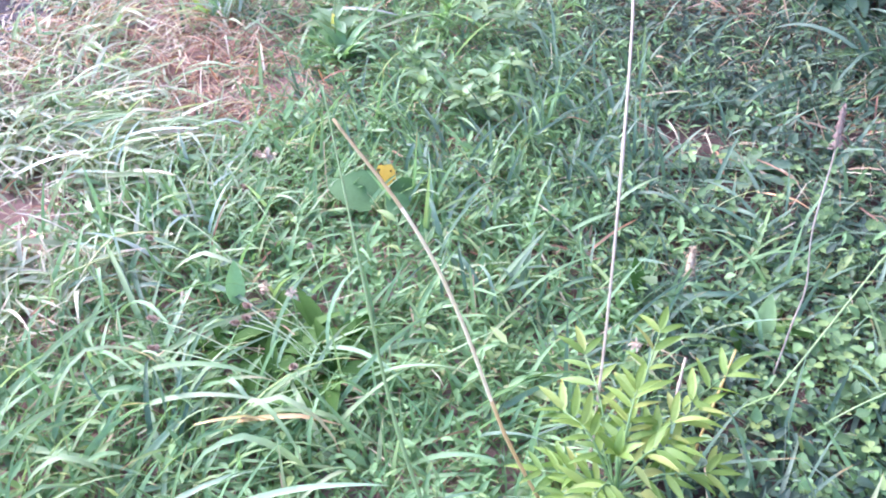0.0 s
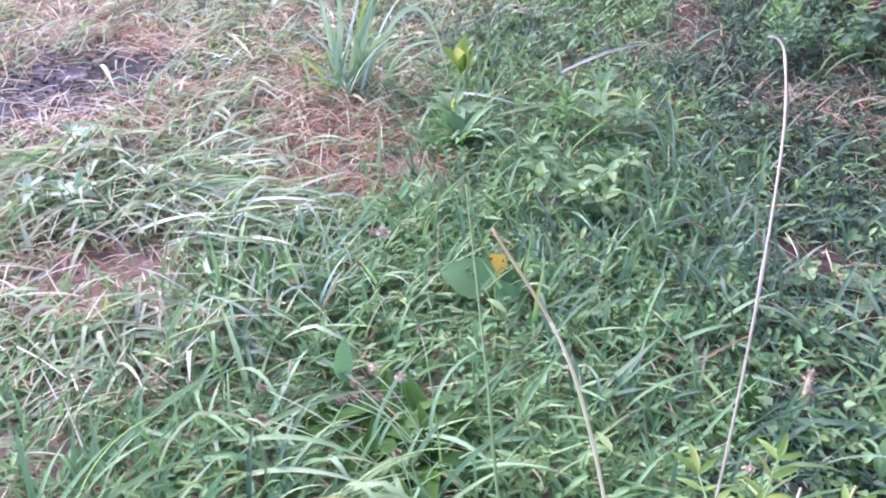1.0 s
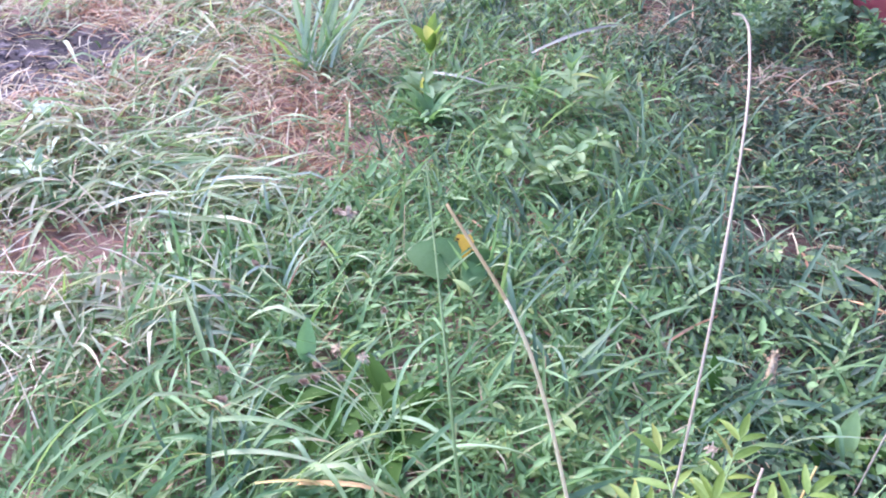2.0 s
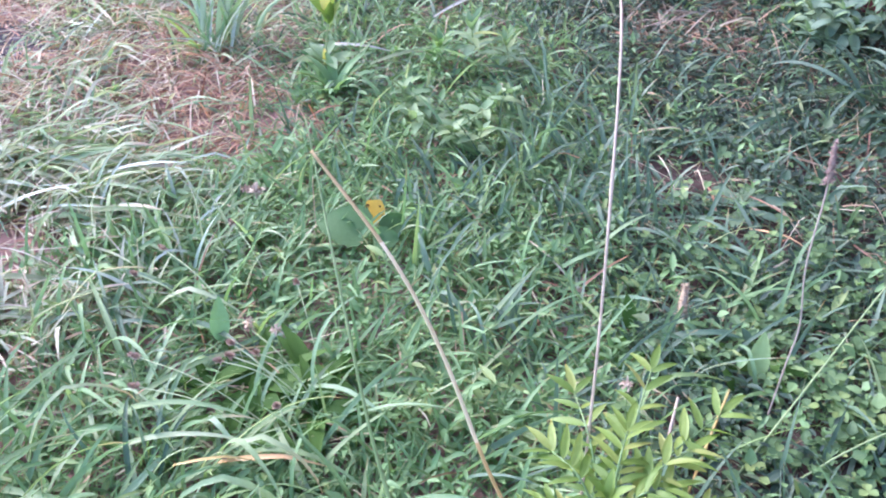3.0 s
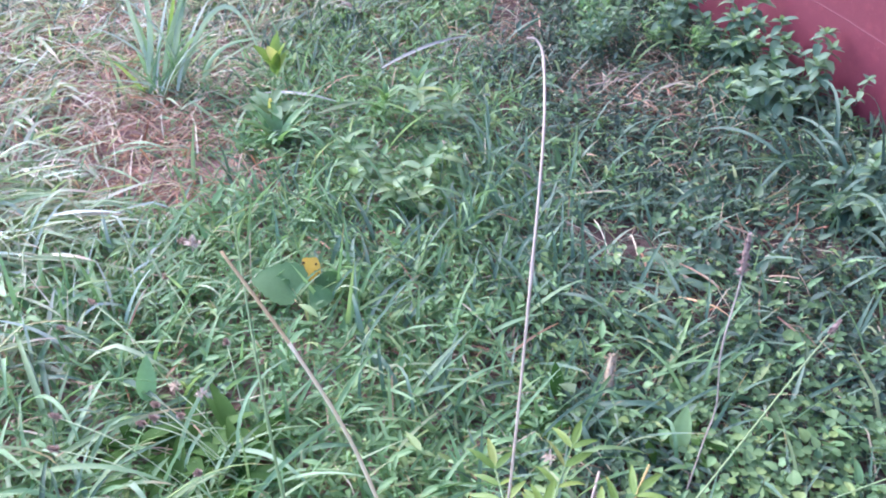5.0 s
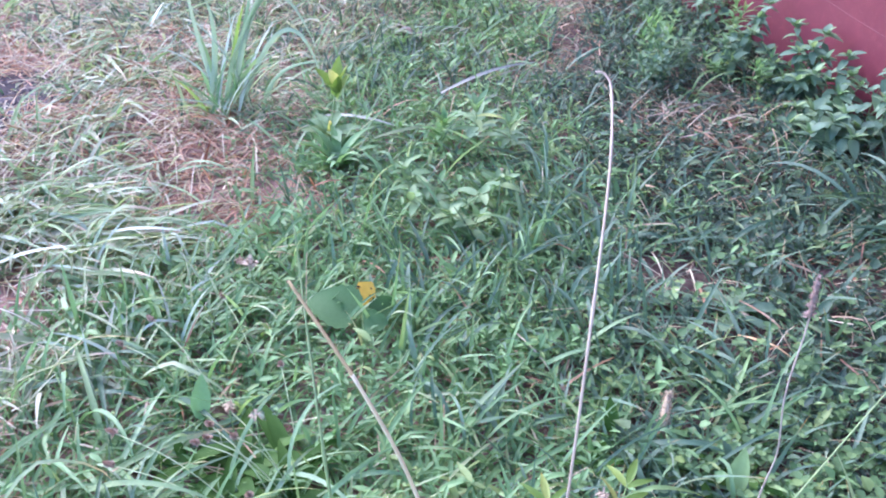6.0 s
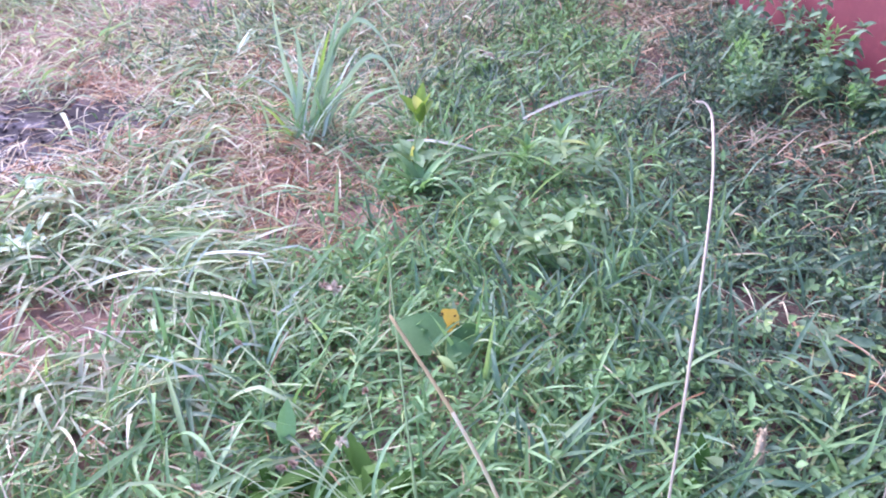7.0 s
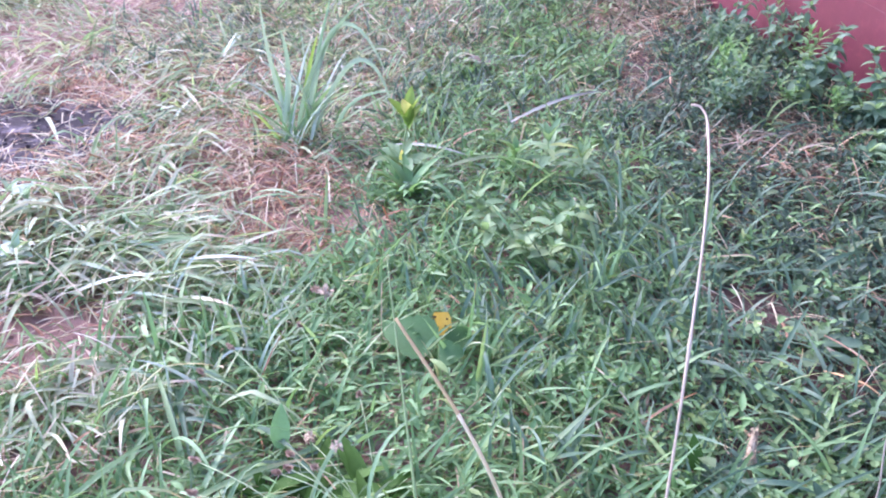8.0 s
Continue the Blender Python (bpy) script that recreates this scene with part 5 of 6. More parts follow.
def tipped_weed(x, y):
    """A slender stem: a wheel of broad leaves low down, a bud of upright yellowish leaves on top."""
    r = random.Random(15)
    ob = thing("weed", x, y, "slender green weed with a yellow leafy tip", "weed")
    line = curve_points([(0, 0, -0.003), (0.008, 0.004, 0.09), (0.024, 0.010, 0.19)], 14)
    place("stem", tube_mesh("stem", line, 0.0026, 0.0014, M_GSTALK), ob, Matrix())
    for k in range(7):
        L = r.uniform(0.065, 0.085)
        place("leaf", P_WHEEL[k % 3], ob, Matrix.Translation((0.004, 0.002, 0.048 + 0.008 * (k % 4))) @ turn_to(k * 2.4 + 0.4) @ Matrix.Diagonal((L, L, L, 1)))
    for k, (a, h, L, pool) in enumerate(((-1.2, 0.150, 0.080, P_TIPG), (-2.0, 0.155, 0.075, P_TIPG), (0.3, 0.140, 0.078, P_TIPG), (2.9, 0.160, 0.080, P_TIPG), (-0.4, 0.168, 0.080, P_TIPG), (-1.6, 0.175, 0.080, P_TIPY), (1.4, 0.175, 0.078, P_TIPG))):
        place("tip_leaf", pool[k % 2], ob, Matrix.Translation((0.022, 0.009, h)) @ turn_to(a) @ Matrix.Diagonal((L, L, L, 1)), "yellow young tip leaf" if pool is P_TIPY else "")
    place("tip_leaf", P_TIPY[0], ob, Matrix.Translation((0.004, 0.001, 0.045)) @ turn_to(-1.4) @ Matrix.Diagonal((0.06, 0.035, 0.06, 1)), "yellow young tip leaf")


tipped_weed(-0.289, 2.15)
whorled_weed(0.073, 2.150, 0.115, 0.082, "light green weed with whorled lance leaves", 16)
whorled_weed(0.155, 2.15, 0.080, 0.060, "small light green weed with whorled lance leaves", 19)
weed(0.165, 2.21, 0.06, 2, 0.07, P_UP, "green lance-leaved weed in the lawn", 17, stems=1)
weed(-0.02, 2.14, 0.08, 4, 0.075, P_LANCE, "low green lance-leaved weed in the lawn", 18, stems=2)
rw = random.Random(31)
for k in range(16):
    wx, wy = rw.uniform(0.54, 0.86), rw.uniform(2.55, 3.25)
    weed(wx, wy, rw.uniform(0.10, 0.16), 5, 0.055, rw.choice((P_BUSH, P_LANCE)), "bushy grey-green lance-leaved weed near the wall", 300 + k, stems=3)
for k, (bx, by) in enumerate(((-1.15, 1.86), (-1.10, 1.84), (-1.05, 1.62), (-1.11, 1.60), (-1.02, 1.64))):
    weed(bx, by, 0.07, 2, 0.066, P_PALELEAF, "pale broad-leaved weed in mown grass", 190 + k, stems=1)
rosette(-0.255, 2.06, 22, 0.125, P_UPL, "grey-green rosette of narrow leaves", 21)
rosette(0.59, 1.55, 9, 0.075, P_SPOON, "flat rosette of spoon-shaped pale green leaves", 22)
rosette(0.49, 1.57, 7, 0.055, P_SPOON, "flat rosette of spoon-shaped pale green leaves", 23)
for k, (rx, ry, rn, rl) in enumerate(((-0.24, 1.09, 11, 0.125), (-0.16, 1.10, 10, 0.125), (-0.32, 1.08, 6, 0.11), (-0.15, 1.03, 8, 0.12), (-0.24, 1.01, 7, 0.11))):
    rosette(rx, ry, rn, rl, P_DOCK, "clump of broad fresh green lance-shaped leaves", 24 + 7 * k)
rosette(0.30, 1.14, 5, 0.07, P_DOCK, "small clump of broad green leaves", 27)
rosette(0.52, 1.12, 6, 0.085, P_DOCK, "small clump of broad green leaves", 28)


def oval_leaf(x, y, length, yaw, lift, label, material=M_HERB):
    ob = thing("broad_leaved_weed", x, y, label, "weed")
    place("leaf", blade_mesh("leaf", material, 1.05, 0.4, 0.42, 10, 0.2, prof_lance, 0.2), ob, Matrix.Translation((0, 0, lift)) @ turn_to(yaw) @ Matrix.Diagonal((length, length, length, 1)))
    place("leaf_stem", tube_mesh("leaf_stem", curve_points([(0.004, -0.006, -0.003), (0.002, -0.003, lift * 0.5), (0, 0, lift)], 6), 0.0012, 0.0010, M_STALK), ob, Matrix())


oval_leaf(-0.312, 1.150, 0.075, 1.7, 0.045, "weed with one oval green leaf on a short stem")
oval_leaf(0.504, 1.084, 0.075, 1.2, 0.03, "weed with one pointed green leaf beside clover", M_HERB)
oval_leaf(0.335, 1.20, 0.060, 1.7, 0.02, "weed with one dark oval leaf beside bare soil", M_DOCK)
oval_leaf(0.472, 1.07, 0.050, 2.4, 0.02, "weed with one round yellowish green leaf beside clover", M_DOCK)


# ---- the broad leaf with the yellowed one beside it ----
def broad_plant():
    ob = thing("broad_leaved_weed", -0.13, 1.50, "weed with broad dull green leaves, one yellowed and spotted", "weed")
    big = blade_mesh("broad_leaf", M_BROAD, 0.35, 0.6, 0.80, 14, 0.25, prof_ovate, 0.3, None, 0.05)
    place("leaf", big, ob, Matrix.Translation((0.024, -0.070, 0.050)) @ turn_to(2.80) @ Matrix.Rotation(-0.35, 4, "X") @ Matrix.Diagonal((0.106, 0.118, 0.106, 1)))
    place("leaf", big, ob, Matrix.Translation((0.035, -0.085, 0.045)) @ turn_to(0.2) @ Matrix.Rotation(0.5, 4, "X") @ Matrix.Diagonal((0.048, 0.060, 0.048, 1)))
    place("leaf", big, ob, Matrix.Translation((0.05, -0.06, 0.045)) @ turn_to(1.0) @ Matrix.Rotation(0.4, 4, "X") @ Matrix.Diagonal((0.06, 0.06, 0.06, 1)))
    old = blade_mesh("yellow_leaf", M_YELLOW, 1.0, 0.4, 0.85, 10, 0.15, prof_blunt, 0.15, None, 0.05)
    m = Matrix.Translation((0.034, -0.035, 0.052)) @ turn_to(1.75) @ Matrix.Rotation(-0.2, 4, "Y") @ Matrix.Diagonal((0.043, 0.043, 0.043, 1))
    yellow = place("yellowed_leaf", old, ob, m, "yellow withering leaf with dark spots")
    r = random.Random(3)
    me = bpy.data.meshes.new("spot")
    bm = bmesh.new()
    bmesh.ops.create_icosphere(bm, subdivisions=1, radius=0.04)
    bm.to_mesh(me)
    bm.free()
    me.materials.append(M_SPOT)
    for k in range(14):
        s, u = r.uniform(0.12, 0.9), r.choice((-1, 1)) * r.uniform(0.15, 0.32)
        v = old.vertices[min(int(s * 10), 9) * 3 + (0 if u < 0 else 2)].co
        c = old.vertices[min(int(s * 10), 9) * 3 + 1].co
        f = r.uniform(0.35, 0.95)
        place("spot", me, yellow, Matrix.Translation(c.lerp(v, f)) @ Matrix.Diagonal((r.uniform(0.7, 1.5), r.uniform(0.7, 1.5), 1.6, 1)))


broad_plant()


# ---- tall stalks ----
def stalk(name, pts, r0, r1, material, label, category, nodes=(), head=None, upper=None, seed=0):
    base = Vector(pts[0])
    base.z = z_at(base.x, base.y)
    ob = thing(name, base.x, base.y, label, category)
    line = [p - base for p in curve_points(pts, 48)]
    line[0].z = -0.004
    if upper:
        start = 0
        for share, mat, lab in upper:
            end = int(48 * share)
            a, b = start / 48, end / 48
            place("stem_section", tube_mesh("stem_section", line[start:end + 1], r0 + (r1 - r0) * a, r0 + (r1 - r0) * b, mat, 7, [(q - a) / (b - a) for q in nodes if a <= q <= b], 0.05, seed), ob, Matrix(), lab)
            start = end
    else:
        place("stem", tube_mesh("stem", line, r0, r1, material, 7, nodes, 0.05, seed), ob, Matrix())
    if head:
        share, rad, mat, lab = head
        cut = int(48 * (1 - share))
        part_line = curve_points([tuple(line[i]) for i in range(cut, 49, max(1, (48 - cut) // 3))], 40)
        core = place("seed_head", tube_mesh("seed_head", part_line, rad * 0.8, rad * 0.62, mat, 8, (), 0.07, seed, True), ob, Matrix(), lab)
        place("bristles", seed_spike("bristles", part_line, rad, mat, seed), core, Matrix())
    return ob


def seed_spike(name, line, rad, material, seed):
    """A spike of small overlapping seeds round a line."""
    r = np.random.default_rng(seed + 50)
    n = 160
    s = r.uniform(0, 1, n)
    i = np.minimum((s * (len(line) - 1)).astype(int), len(line) - 2)
    L = np.array([tuple(p) for p in line])
    p = L[i] + (L[i + 1] - L[i]) * (s * (len(line) - 1) - i)[:, None]
    v, q, uv = ribbons(p, r.uniform(0, 6.28, n), r.uniform(-0.3, 1.1, n), rad * (1.7 - 0.9 * s) * r.uniform(0.7, 1.2, n), np.full(n, rad * 0.5), r.uniform(-0.4, 0.4, n), np.zeros(n), 3, prof_lance, 0.5, False)
    return mesh_of(name, v, q, uv, material)


stalk("dry_stalk", [(0.166, 0.793, 0.0), (0.112, 0.730, 0.227), (0.069, 0.690, 0.442), (0.035, 0.654, 0.579), (-0.025, 0.685, 0.661)], 0.0025, 0.0013, M_STEM_RED,
      "leaning dry grass stalk, russet below and pale above a joint", "dry stalk", (0.32, 0.72), None, ((0.34, M_STEM_RED, "russet lower stem"), (0.80, M_REED, "pale straw middle stem"), (1.0, M_TIP, "thin brown tip")), 1)
stalk("dry_stalk", [(0.226, 0.850, 0.0), (0.235, 0.875, 0.25), (0.242, 0.920, 0.450), (0.252, 1.004, 0.595), (0.253, 1.075, 0.655), (0.246, 1.094, 0.672), (0.234, 1.096, 0.675)], 0.0019, 0.0012, M_STEM,
      "tall pale dry grass stalk with a bent tip", "dry stalk", (0.35, 0.66, 0.93), None, None, 2)
stalk("green_stalk", [(0.021, 0.753, 0.0), (-0.017, 0.777, 0.199), (-0.041, 0.814, 0.385), (-0.081, 0.933, 0.555)], 0.0030, 0.0008, M_GSTALK,
      "tall thin green grass stalk leaning over the lawn", "grass stalk", (0.3, 0.6), None, None, 3)
stalk("green_stalk", [(0.424, 0.897, 0.0), (0.540, 0.994, 0.097), (0.628, 1.051, 0.213), (0.710, 1.131, 0.251)], 0.0017, 0.0010, M_GSTALK,
      "thin green grass stalk with a small purple seed head", "grass stalk", (), (0.08, 0.004, M_PURPLE, "purple seed head"), None, 4)
stalk("seed_stalk", [(0.506, 1.016, 0.0), (0.503, 0.99, 0.145), (0.506, 0.985, 0.22), (0.491, 0.975, 0.323), (0.497, 0.985, 0.42), (0.494, 0.985, 0.490)], 0.0013, 0.0010, M_DRYTWIG,
      "thin dark stalk with a long purple seed head", "grass stalk", (), (0.15, 0.0050, M_PURPLE, "long purple seed head"), None, 5)
stalk("seed_stalk", [(0.415, 1.195, 0.0), (0.417, 1.21, 0.04), (0.420, 1.235, 0.088)], 0.0013, 0.0010, M_STALK,
      "short foxtail grass with a tan seed head", "grass stalk", (), (0.70, 0.0095, M_TAN, "tan bristly seed head"), None, 6)
stalk("green_stalk", [(0.48, 0.885, 0.0), (0.565, 0.908, 0.06), (0.645, 0.925, 0.10), (0.743, 0.949, 0.13), (0.80, 0.965, 0.14)], 0.0014, 0.0010, M_GSTALK,
      "thin light green grass stalk leaning over clover", "grass stalk", (), None, None, 9)
stalk("seed_stalk", [(0.703, 0.939, 0.0), (0.706, 0.939, 0.05), (0.711, 0.941, 0.09)], 0.0010, 0.0009, M_STALK,
      "short grass stalk with a purple seed head in clover", "grass stalk", (), (0.6, 0.0042, M_PURPLE, "purple seed head"), None, 10)
stalk("dry_stalk", [(0.36, 0.86, 0.0), (0.40, 0.93, 0.05), (0.44, 1.0, 0.09)], 0.0022, 0.0016, M_OCHRE, "short yellowed grass stem beside the sapling", "dry stalk", (0.5,), None, None, 7)
stalk("dry_stalk", [(0.35, 0.94, 0.0), (0.36, 0.97, 0.04), (0.372, 1.0, 0.075)], 0.0026, 0.0020, M_STEM, "short broken straw stub among weeds", "dry stalk", (), None, None, 8)


# ---- plantain heads on their wiry stalks ----
def plantain_head(x0, y0, x1, y1, z1, seed):
    ob = stalk("plantain_head", [(x0, y0, 0.0), ((x0 + x1) / 2, (y0 + y1) / 2, z1 * 0.75), (x1, y1, z1)], 0.0009, 0.0008, M_WIRE, "plantain stalk with a short brown seed head", "seed head", (), (0.055, 0.0043, M_HEAD, "brown purple head"), None, seed)
    ob["group"] = "plantain heads"


for k, (a, b, c, d, e) in enumerate(((-0.16, 1.02, -0.279, 1.09, 0.10), (-0.15, 1.04, -0.289, 1.049, 0.10), (-0.14, 1.03, -0.275, 1.061, 0.10), (-0.15, 1.06, -0.235, 1.066, 0.10), (-0.20, 1.00, -0.419, 1.061, 0.10), (-0.20, 0.98, -0.399, 0.997, 0.10), (-0.14, 1.04, -0.259, 1.124, 0.10), (-0.15, 0.93, -0.183, 0.961, 0.10), (-0.16, 1.14, -0.201, 1.235, 0.10))):
    plantain_head(a, b, c, d, e, 30 + k)
for k, (a, b, c, d, e) in enumerate(((-0.253, 1.298, -0.351, 1.42, 0.09), (-0.288, 1.211, -0.452, 1.331, 0.10), (-0.35, 1.235, -0.485, 1.27, 0.09))):
    plantain_head(a, b, c, d, e, 40 + k)


# ---- withered and white flower heads ----
def tuft_flower(x, y, z, rad, material, label, seed, count=46):
    r = np.random.default_rng(seed)
    ob = thing("flower_head", x, y, label, "flower head")
    dz = z - z_at(x, y)
    place("stem", tube_mesh("stem", curve_points([(0.004, -0.006, -0.003), (0.002, 0, dz * 0.5), (0, 0, dz)], 8), 0.0009, 0.0008, M_STALK), ob, Matrix())
    p = np.zeros((count, 3)) + np.array([0, 0, dz]) + r.normal(0, rad * 0.25, (count, 3))
    v, q, uv = ribbons(p, r.uniform(0, 6.28, count), r.uniform(-0.6, 1.4, count), rad * r.uniform(0.6, 1.1, count), np.full(count, rad * 0.3), r.uniform(-0.5, 0.9, count), np.zeros(count), 3, prof_lance, 0.4, False)
    place("petals", mesh_of("petals", v, q, uv, material), ob, Matrix())


tuft_flower(-0.335, 1.555, 0.065, 0.016, M_WHITE, "withered whitish clover head", 1)
tuft_flower(-0.36, 1.575, 0.055, 0.012, M_HEAD, "withered brown clover head", 2)
tuft_flower(0.137, 1.94, 0.085, 0.009, M_WHITE, "tiny white flower among weeds", 3, 20)
tuft_flower(0.30, 1.00, 0.10, 0.010, M_WHITE, "small white flower cluster beside the sapling", 4, 24)
tuft_flower(-0.20, 1.08, 0.13, 0.010, M_WHITE, "small whitish seed cluster over broad leaves", 5, 24)
tuft_flower(-0.245, 1.10, 0.125, 0.010, M_TAN, "small tan seed cluster over broad leaves", 6, 24)


# ---- dead blades, a twig and a pale leaf on the lawn ----
def dead_blade(x, y, yaw, length, width, material, label, seed, name="fallen_straw", lift=0.02):
    ob = thing(name, x, y, label, "dead grass")
    me = blade_mesh("blade", material, 0.22, 0.45, width / length, 12, 0.9, prof_grass, 0.35, None if material is M_GREY else 0.25)
    place("blade", me, ob, Matrix.Translation((0, 0, lift)) @ turn_to(yaw) @ Matrix.Diagonal((length, length, length, 1)))


dead_blade(-0.04, 2.45, 0.68, 0.36, 0.012, M_GREY, "long bleached grey grass blade lying on the lawn", 1, lift=0.035)
dead_blade(-0.18, 2.16, 0.38, 0.20, 0.012, M_PALE, "pale flattened grass blade among green weeds", 9, lift=0.04)
dead_blade(-0.33, 2.31, -0.33, 0.22, 0.011, M_GREY, "bleached grey grass blade among green weeds", 2, lift=0.03)
dead_blade(0.55, 2.26, 0.35, 0.20, 0.004, M_STEM, "dry straw blade lying near the wall", 3)
dead_blade(0.52, 2.40, 0.15, 0.17, 0.004, M_STEM, "dry straw blade lying near the wall", 4, lift=0.03)
dead_blade(0.36, 1.80, 0.1, 0.24, 0.004, M_TAN, "dry brown blade lying in the grass", 5)
dead_blade(0.58, 1.46, -0.6, 0.12, 0.004, M_STEM_RED, "dry russet blade lying on weeds", 6, lift=0.03)
dead_blade(-0.30, 0.86, 0.1, 0.12, 0.0042, M_OCHRE, "yellowing grass blade in the lawn", 7, lift=0.09)
dead_blade(-0.26, 0.90, 0.0, 0.16, 0.008, M_STEM_RED, "rust-coloured dead blade in the lawn", 8, lift=0.05)
for k, (a, b, c, d) in enumerate(((0.531, 2.330, 0.87, 0.34), (0.559, 2.385, 0.47, 0.32), (0.608, 2.304, 0.93, 0.31), (0.588, 2.497, -0.53, 0.16), (0.673, 2.344, 0.45, 0.20), (0.512, 2.295, 0.94, 0.23), (0.843, 2.725, 0.91, 0.09), (0.085, 2.564, 0.50, 0.19), (0.180, 2.836, -2.05, 0.21), (0.333, 2.738, 1.19, 0.18), (0.943, 1.957, 0.30, 0.12), (0.706, 1.805, -2.44, 0.09))):
    dead_blade(a, b, c, min(d, 0.24), (0.004, 0.0055, 0.0035)[k % 3], (M_BLEACH, M_DEADGRASS)[k % 2], "dry straw blade lying over weeds near the wall", 20 + k, lift=0.025 + 0.008 * (k % 3))
rosette(-0.165, 2.92, 9, 0.085, leaf_pool(M_TWIG, 0.4, prof_lance, ((0.8, 1.6, 0.9), (0.5, 1.2, -0.9)), 0.5), "small shrivelled blackish dead weed", 31, "dead_weed")
ob = thing("pale_leaf", -0.035, 2.255, "small pale upturned leaf on the lawn", "leaf")
place("leaf", blade_mesh("leaf", M_WHITE, 1.1, 0.3, 0.5, 8, 0.1, prof_ovate, 0.2), ob, turn_to(0.6) @ Matrix.Diagonal((0.055, 0.055, 0.055, 1)))


# ---- climbing shrubs along the wall: a root and the tips of the shoots of each ----
def shrub(x, y, tips, leaf_len, seed, label):
    r = random.Random(seed)
    ob = thing("wall_shrub", x, y, label, "shrub", "shrubs along the wall")
    for tx, ty, tz in tips:
        dx, dy = tx - x, ty - y
        pairs = max(3, round(math.hypot(math.hypot(dx, dy), tz) / 0.030))
        shoot(ob, [(r.gauss(0, 0.012), r.gauss(0, 0.012), -0.003), (dx * 0.5 + r.gauss(0, 0.01), dy * 0.5 + r.gauss(0, 0.01), tz * 0.62), (dx, dy, tz)], pairs, leaf_len, P_SHRUB, r, M_STALK, 0.0018, 0.15, True, 0.55)
        for k in range(3):
            L = leaf_len * r.uniform(0.4, 0.6)
            place("tip_leaf", P_PALETIP[k], ob, Matrix.Translation((dx, dy, tz)) @ turn_to(r.uniform(0, 6.28)) @ Matrix.Diagonal((L, L, L, 1)), "light green young leaf")


W_LABEL = "climbing shrub with oval grey-green leaves against the wall"
shrub(0.95, 2.60, ((0.932, 2.655, 0.20), (0.999, 2.60, 0.195), (0.892, 2.623, 0.10), (0.933, 2.58, 0.15), (0.952, 2.48, 0.13), (0.90, 2.55, 0.08), (0.96, 2.56, 0.17), (0.92, 2.50, 0.10), (0.99, 2.53, 0.15), (0.87, 2.66, 0.12)), 0.074, 61, W_LABEL)
shrub(1.00, 2.44, ((1.029, 2.478, 0.185), (1.045, 2.39, 0.14), (1.00, 2.40, 0.11), (0.96, 2.40, 0.07), (1.03, 2.43, 0.15), (0.98, 2.46, 0.12)), 0.074, 62, W_LABEL)
shrub(0.95, 2.32, ((0.908, 2.42, 0.07), (0.957, 2.27, 0.10), (0.985, 2.20, 0.09), (0.91, 2.28, 0.06), (0.88, 2.36, 0.05), (1.02, 2.27, 0.08), (0.93, 2.35, 0.09), (0.99, 2.30, 0.11)), 0.086, 63, "low shrub with broad oval leaves at the foot of the wall")
shrub(1.07, 2.31, ((1.108, 2.37, 0.20), (1.105, 2.30, 0.185), (1.078, 2.30, 0.14)), 0.070, 64, "slender climbing shoots with pale pointed leaves on the wall")
shrub(1.10, 2.20, ((1.168, 2.20, 0.15), (1.13, 2.22, 0.10)), 0.045, 65, "thin climbing twig with few pale leaves on the wall")
shrub(0.80, 2.76, ((0.83, 2.70, 0.16), (0.76, 2.69, 0.13), (0.866, 2.80, 0.17), (0.90, 2.83, 0.20), (0.80, 2.78, 0.14), (0.78, 2.66, 0.09)), 0.072, 66, W_LABEL)
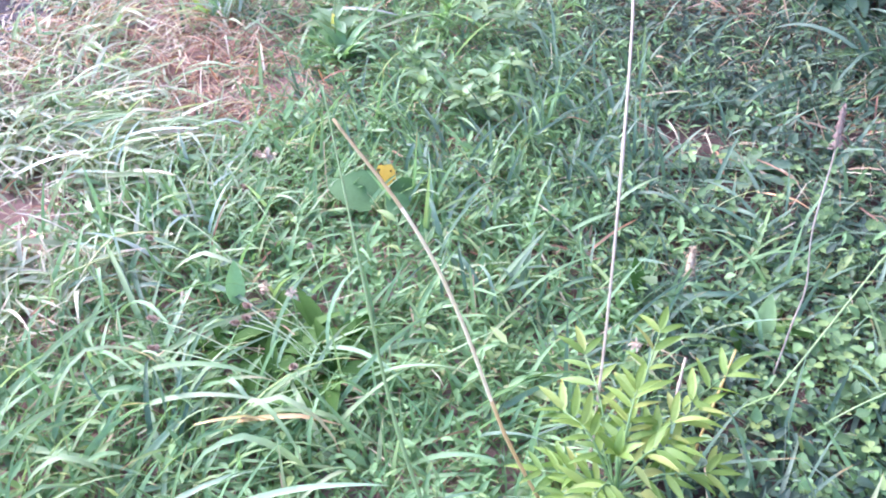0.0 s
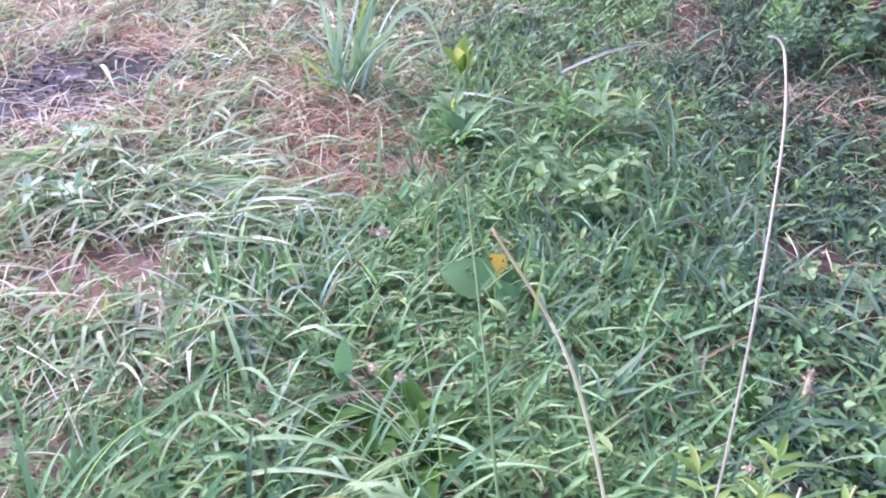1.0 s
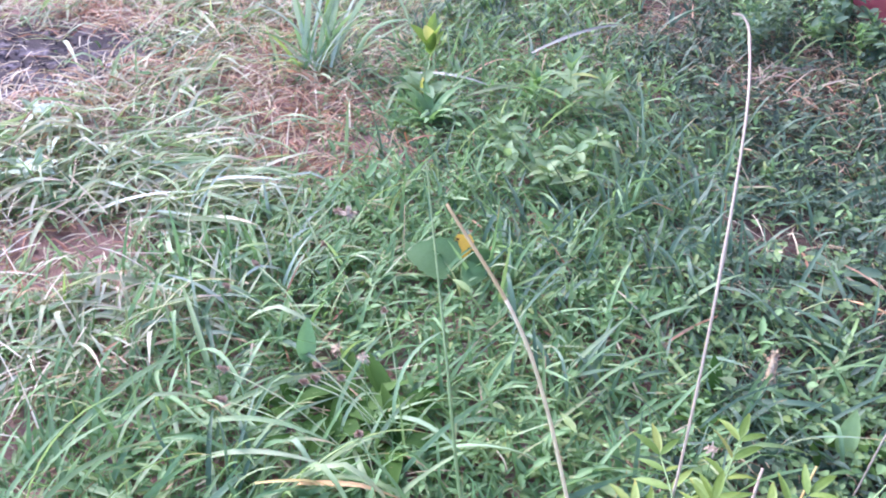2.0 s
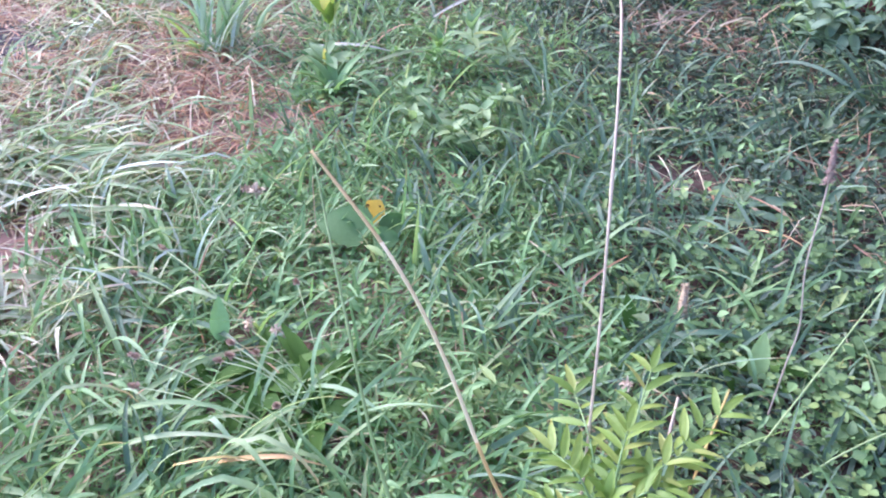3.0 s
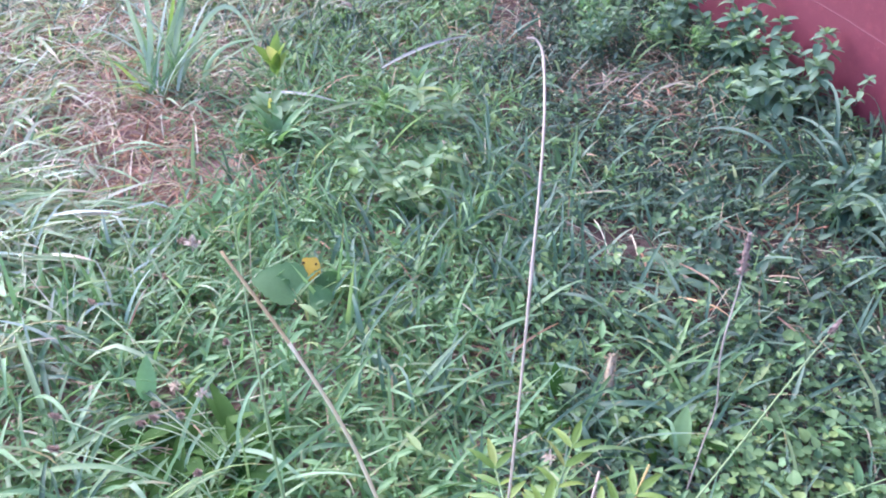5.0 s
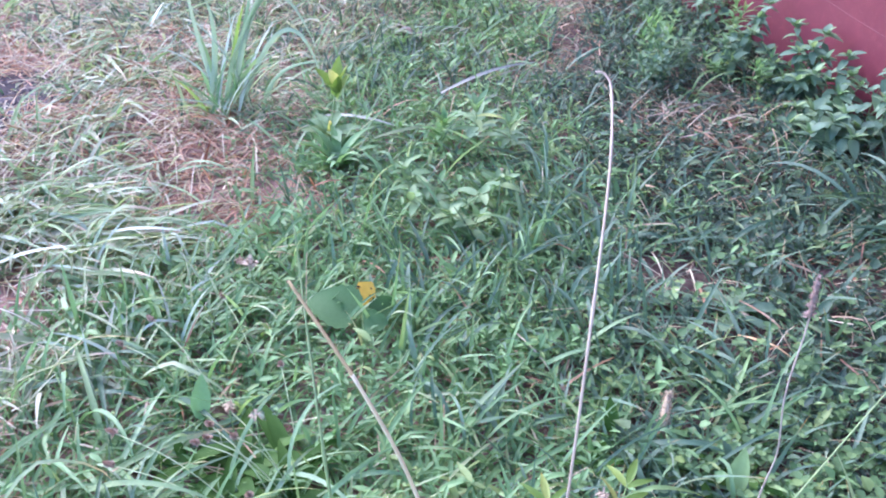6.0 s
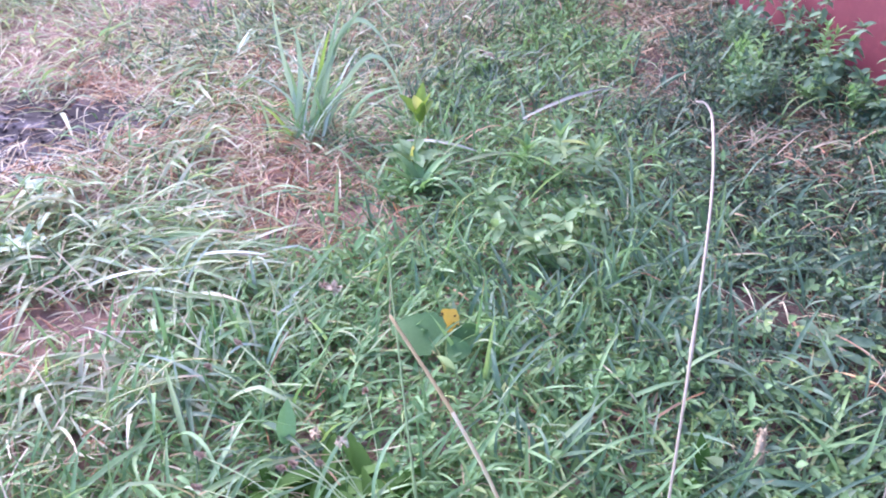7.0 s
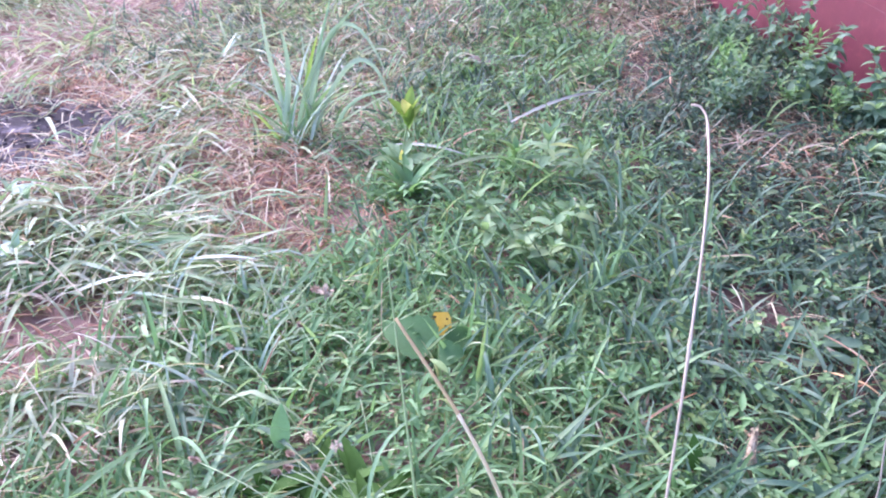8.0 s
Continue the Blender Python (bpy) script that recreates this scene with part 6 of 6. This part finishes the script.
shrub(0.76, 3.05, ((0.745, 3.097, 0.15), (0.83, 2.998, 0.21), (0.78, 3.02, 0.12)), 0.055, 67, W_LABEL)
shrub(0.66, 3.30, ((0.68, 3.34, 0.16), (0.74, 3.22, 0.19)), 0.055, 68, W_LABEL)
shrub(1.12, 1.98, ((1.16, 1.99, 0.10), (1.10, 1.92, 0.09), (1.17, 1.92, 0.12)), 0.085, 69, "low shrub with broad oval leaves at the foot of the wall")
shrub(1.00, 1.80, ((0.98, 1.85, 0.10), (1.05, 1.82, 0.12), (1.02, 1.72, 0.09), (1.10, 1.74, 0.12)), 0.065, 70, "low weedy shrub with grey-green leaves near the wall")
shrub(1.05, 1.58, ((1.02, 1.64, 0.10), (1.10, 1.55, 0.12), (1.14, 1.64, 0.13)), 0.060, 71, "low weedy shrub with grey-green leaves near the wall")


# ---- clover ----
def clover_proto():
    ob = thing("clover", 0.60, 1.05, "low clover with three round green leaflets", "clover", "clover patch")
    me = blade_mesh("leaflet", M_CLOVER, 0.15, 0.3, 0.95, 6, 0.0, prof_clover, 0.25)
    place("stem", tube_mesh("stem", curve_points([(0, 0, -0.003), (0.004, 0.002, 0.025), (0.006, 0.006, 0.048)], 5), 0.0008, 0.0006, M_STALK, 5), ob, Matrix())
    for k in range(3):
        place("leaflet", me, ob, Matrix.Translation((0.006, 0.006, 0.048)) @ turn_to(k * 2.094) @ Matrix.Diagonal((0.0165, 0.0165, 0.0165, 1)))
    return ob


proto = clover_proto()
rc = random.Random(9)
for k in range(285):
    cx, cy = 0.66 + rc.gauss(0, 0.17), 1.08 + rc.gauss(0, 0.20)
    if k % 5 == 0:
        cx, cy = rc.uniform(0.3, 1.05), rc.uniform(1.1, 1.6)
    size = rc.uniform(0.6, 1.1)
    copy_thing(proto, pose(cx, cy, z_at(cx, cy) + rc.uniform(0.0, 0.002), rc.gauss(0, 10), rc.gauss(0, 10), rc.uniform(0, 360)) @ Matrix.Diagonal((size, size, rc.uniform(0.6, 1.1), 1)))
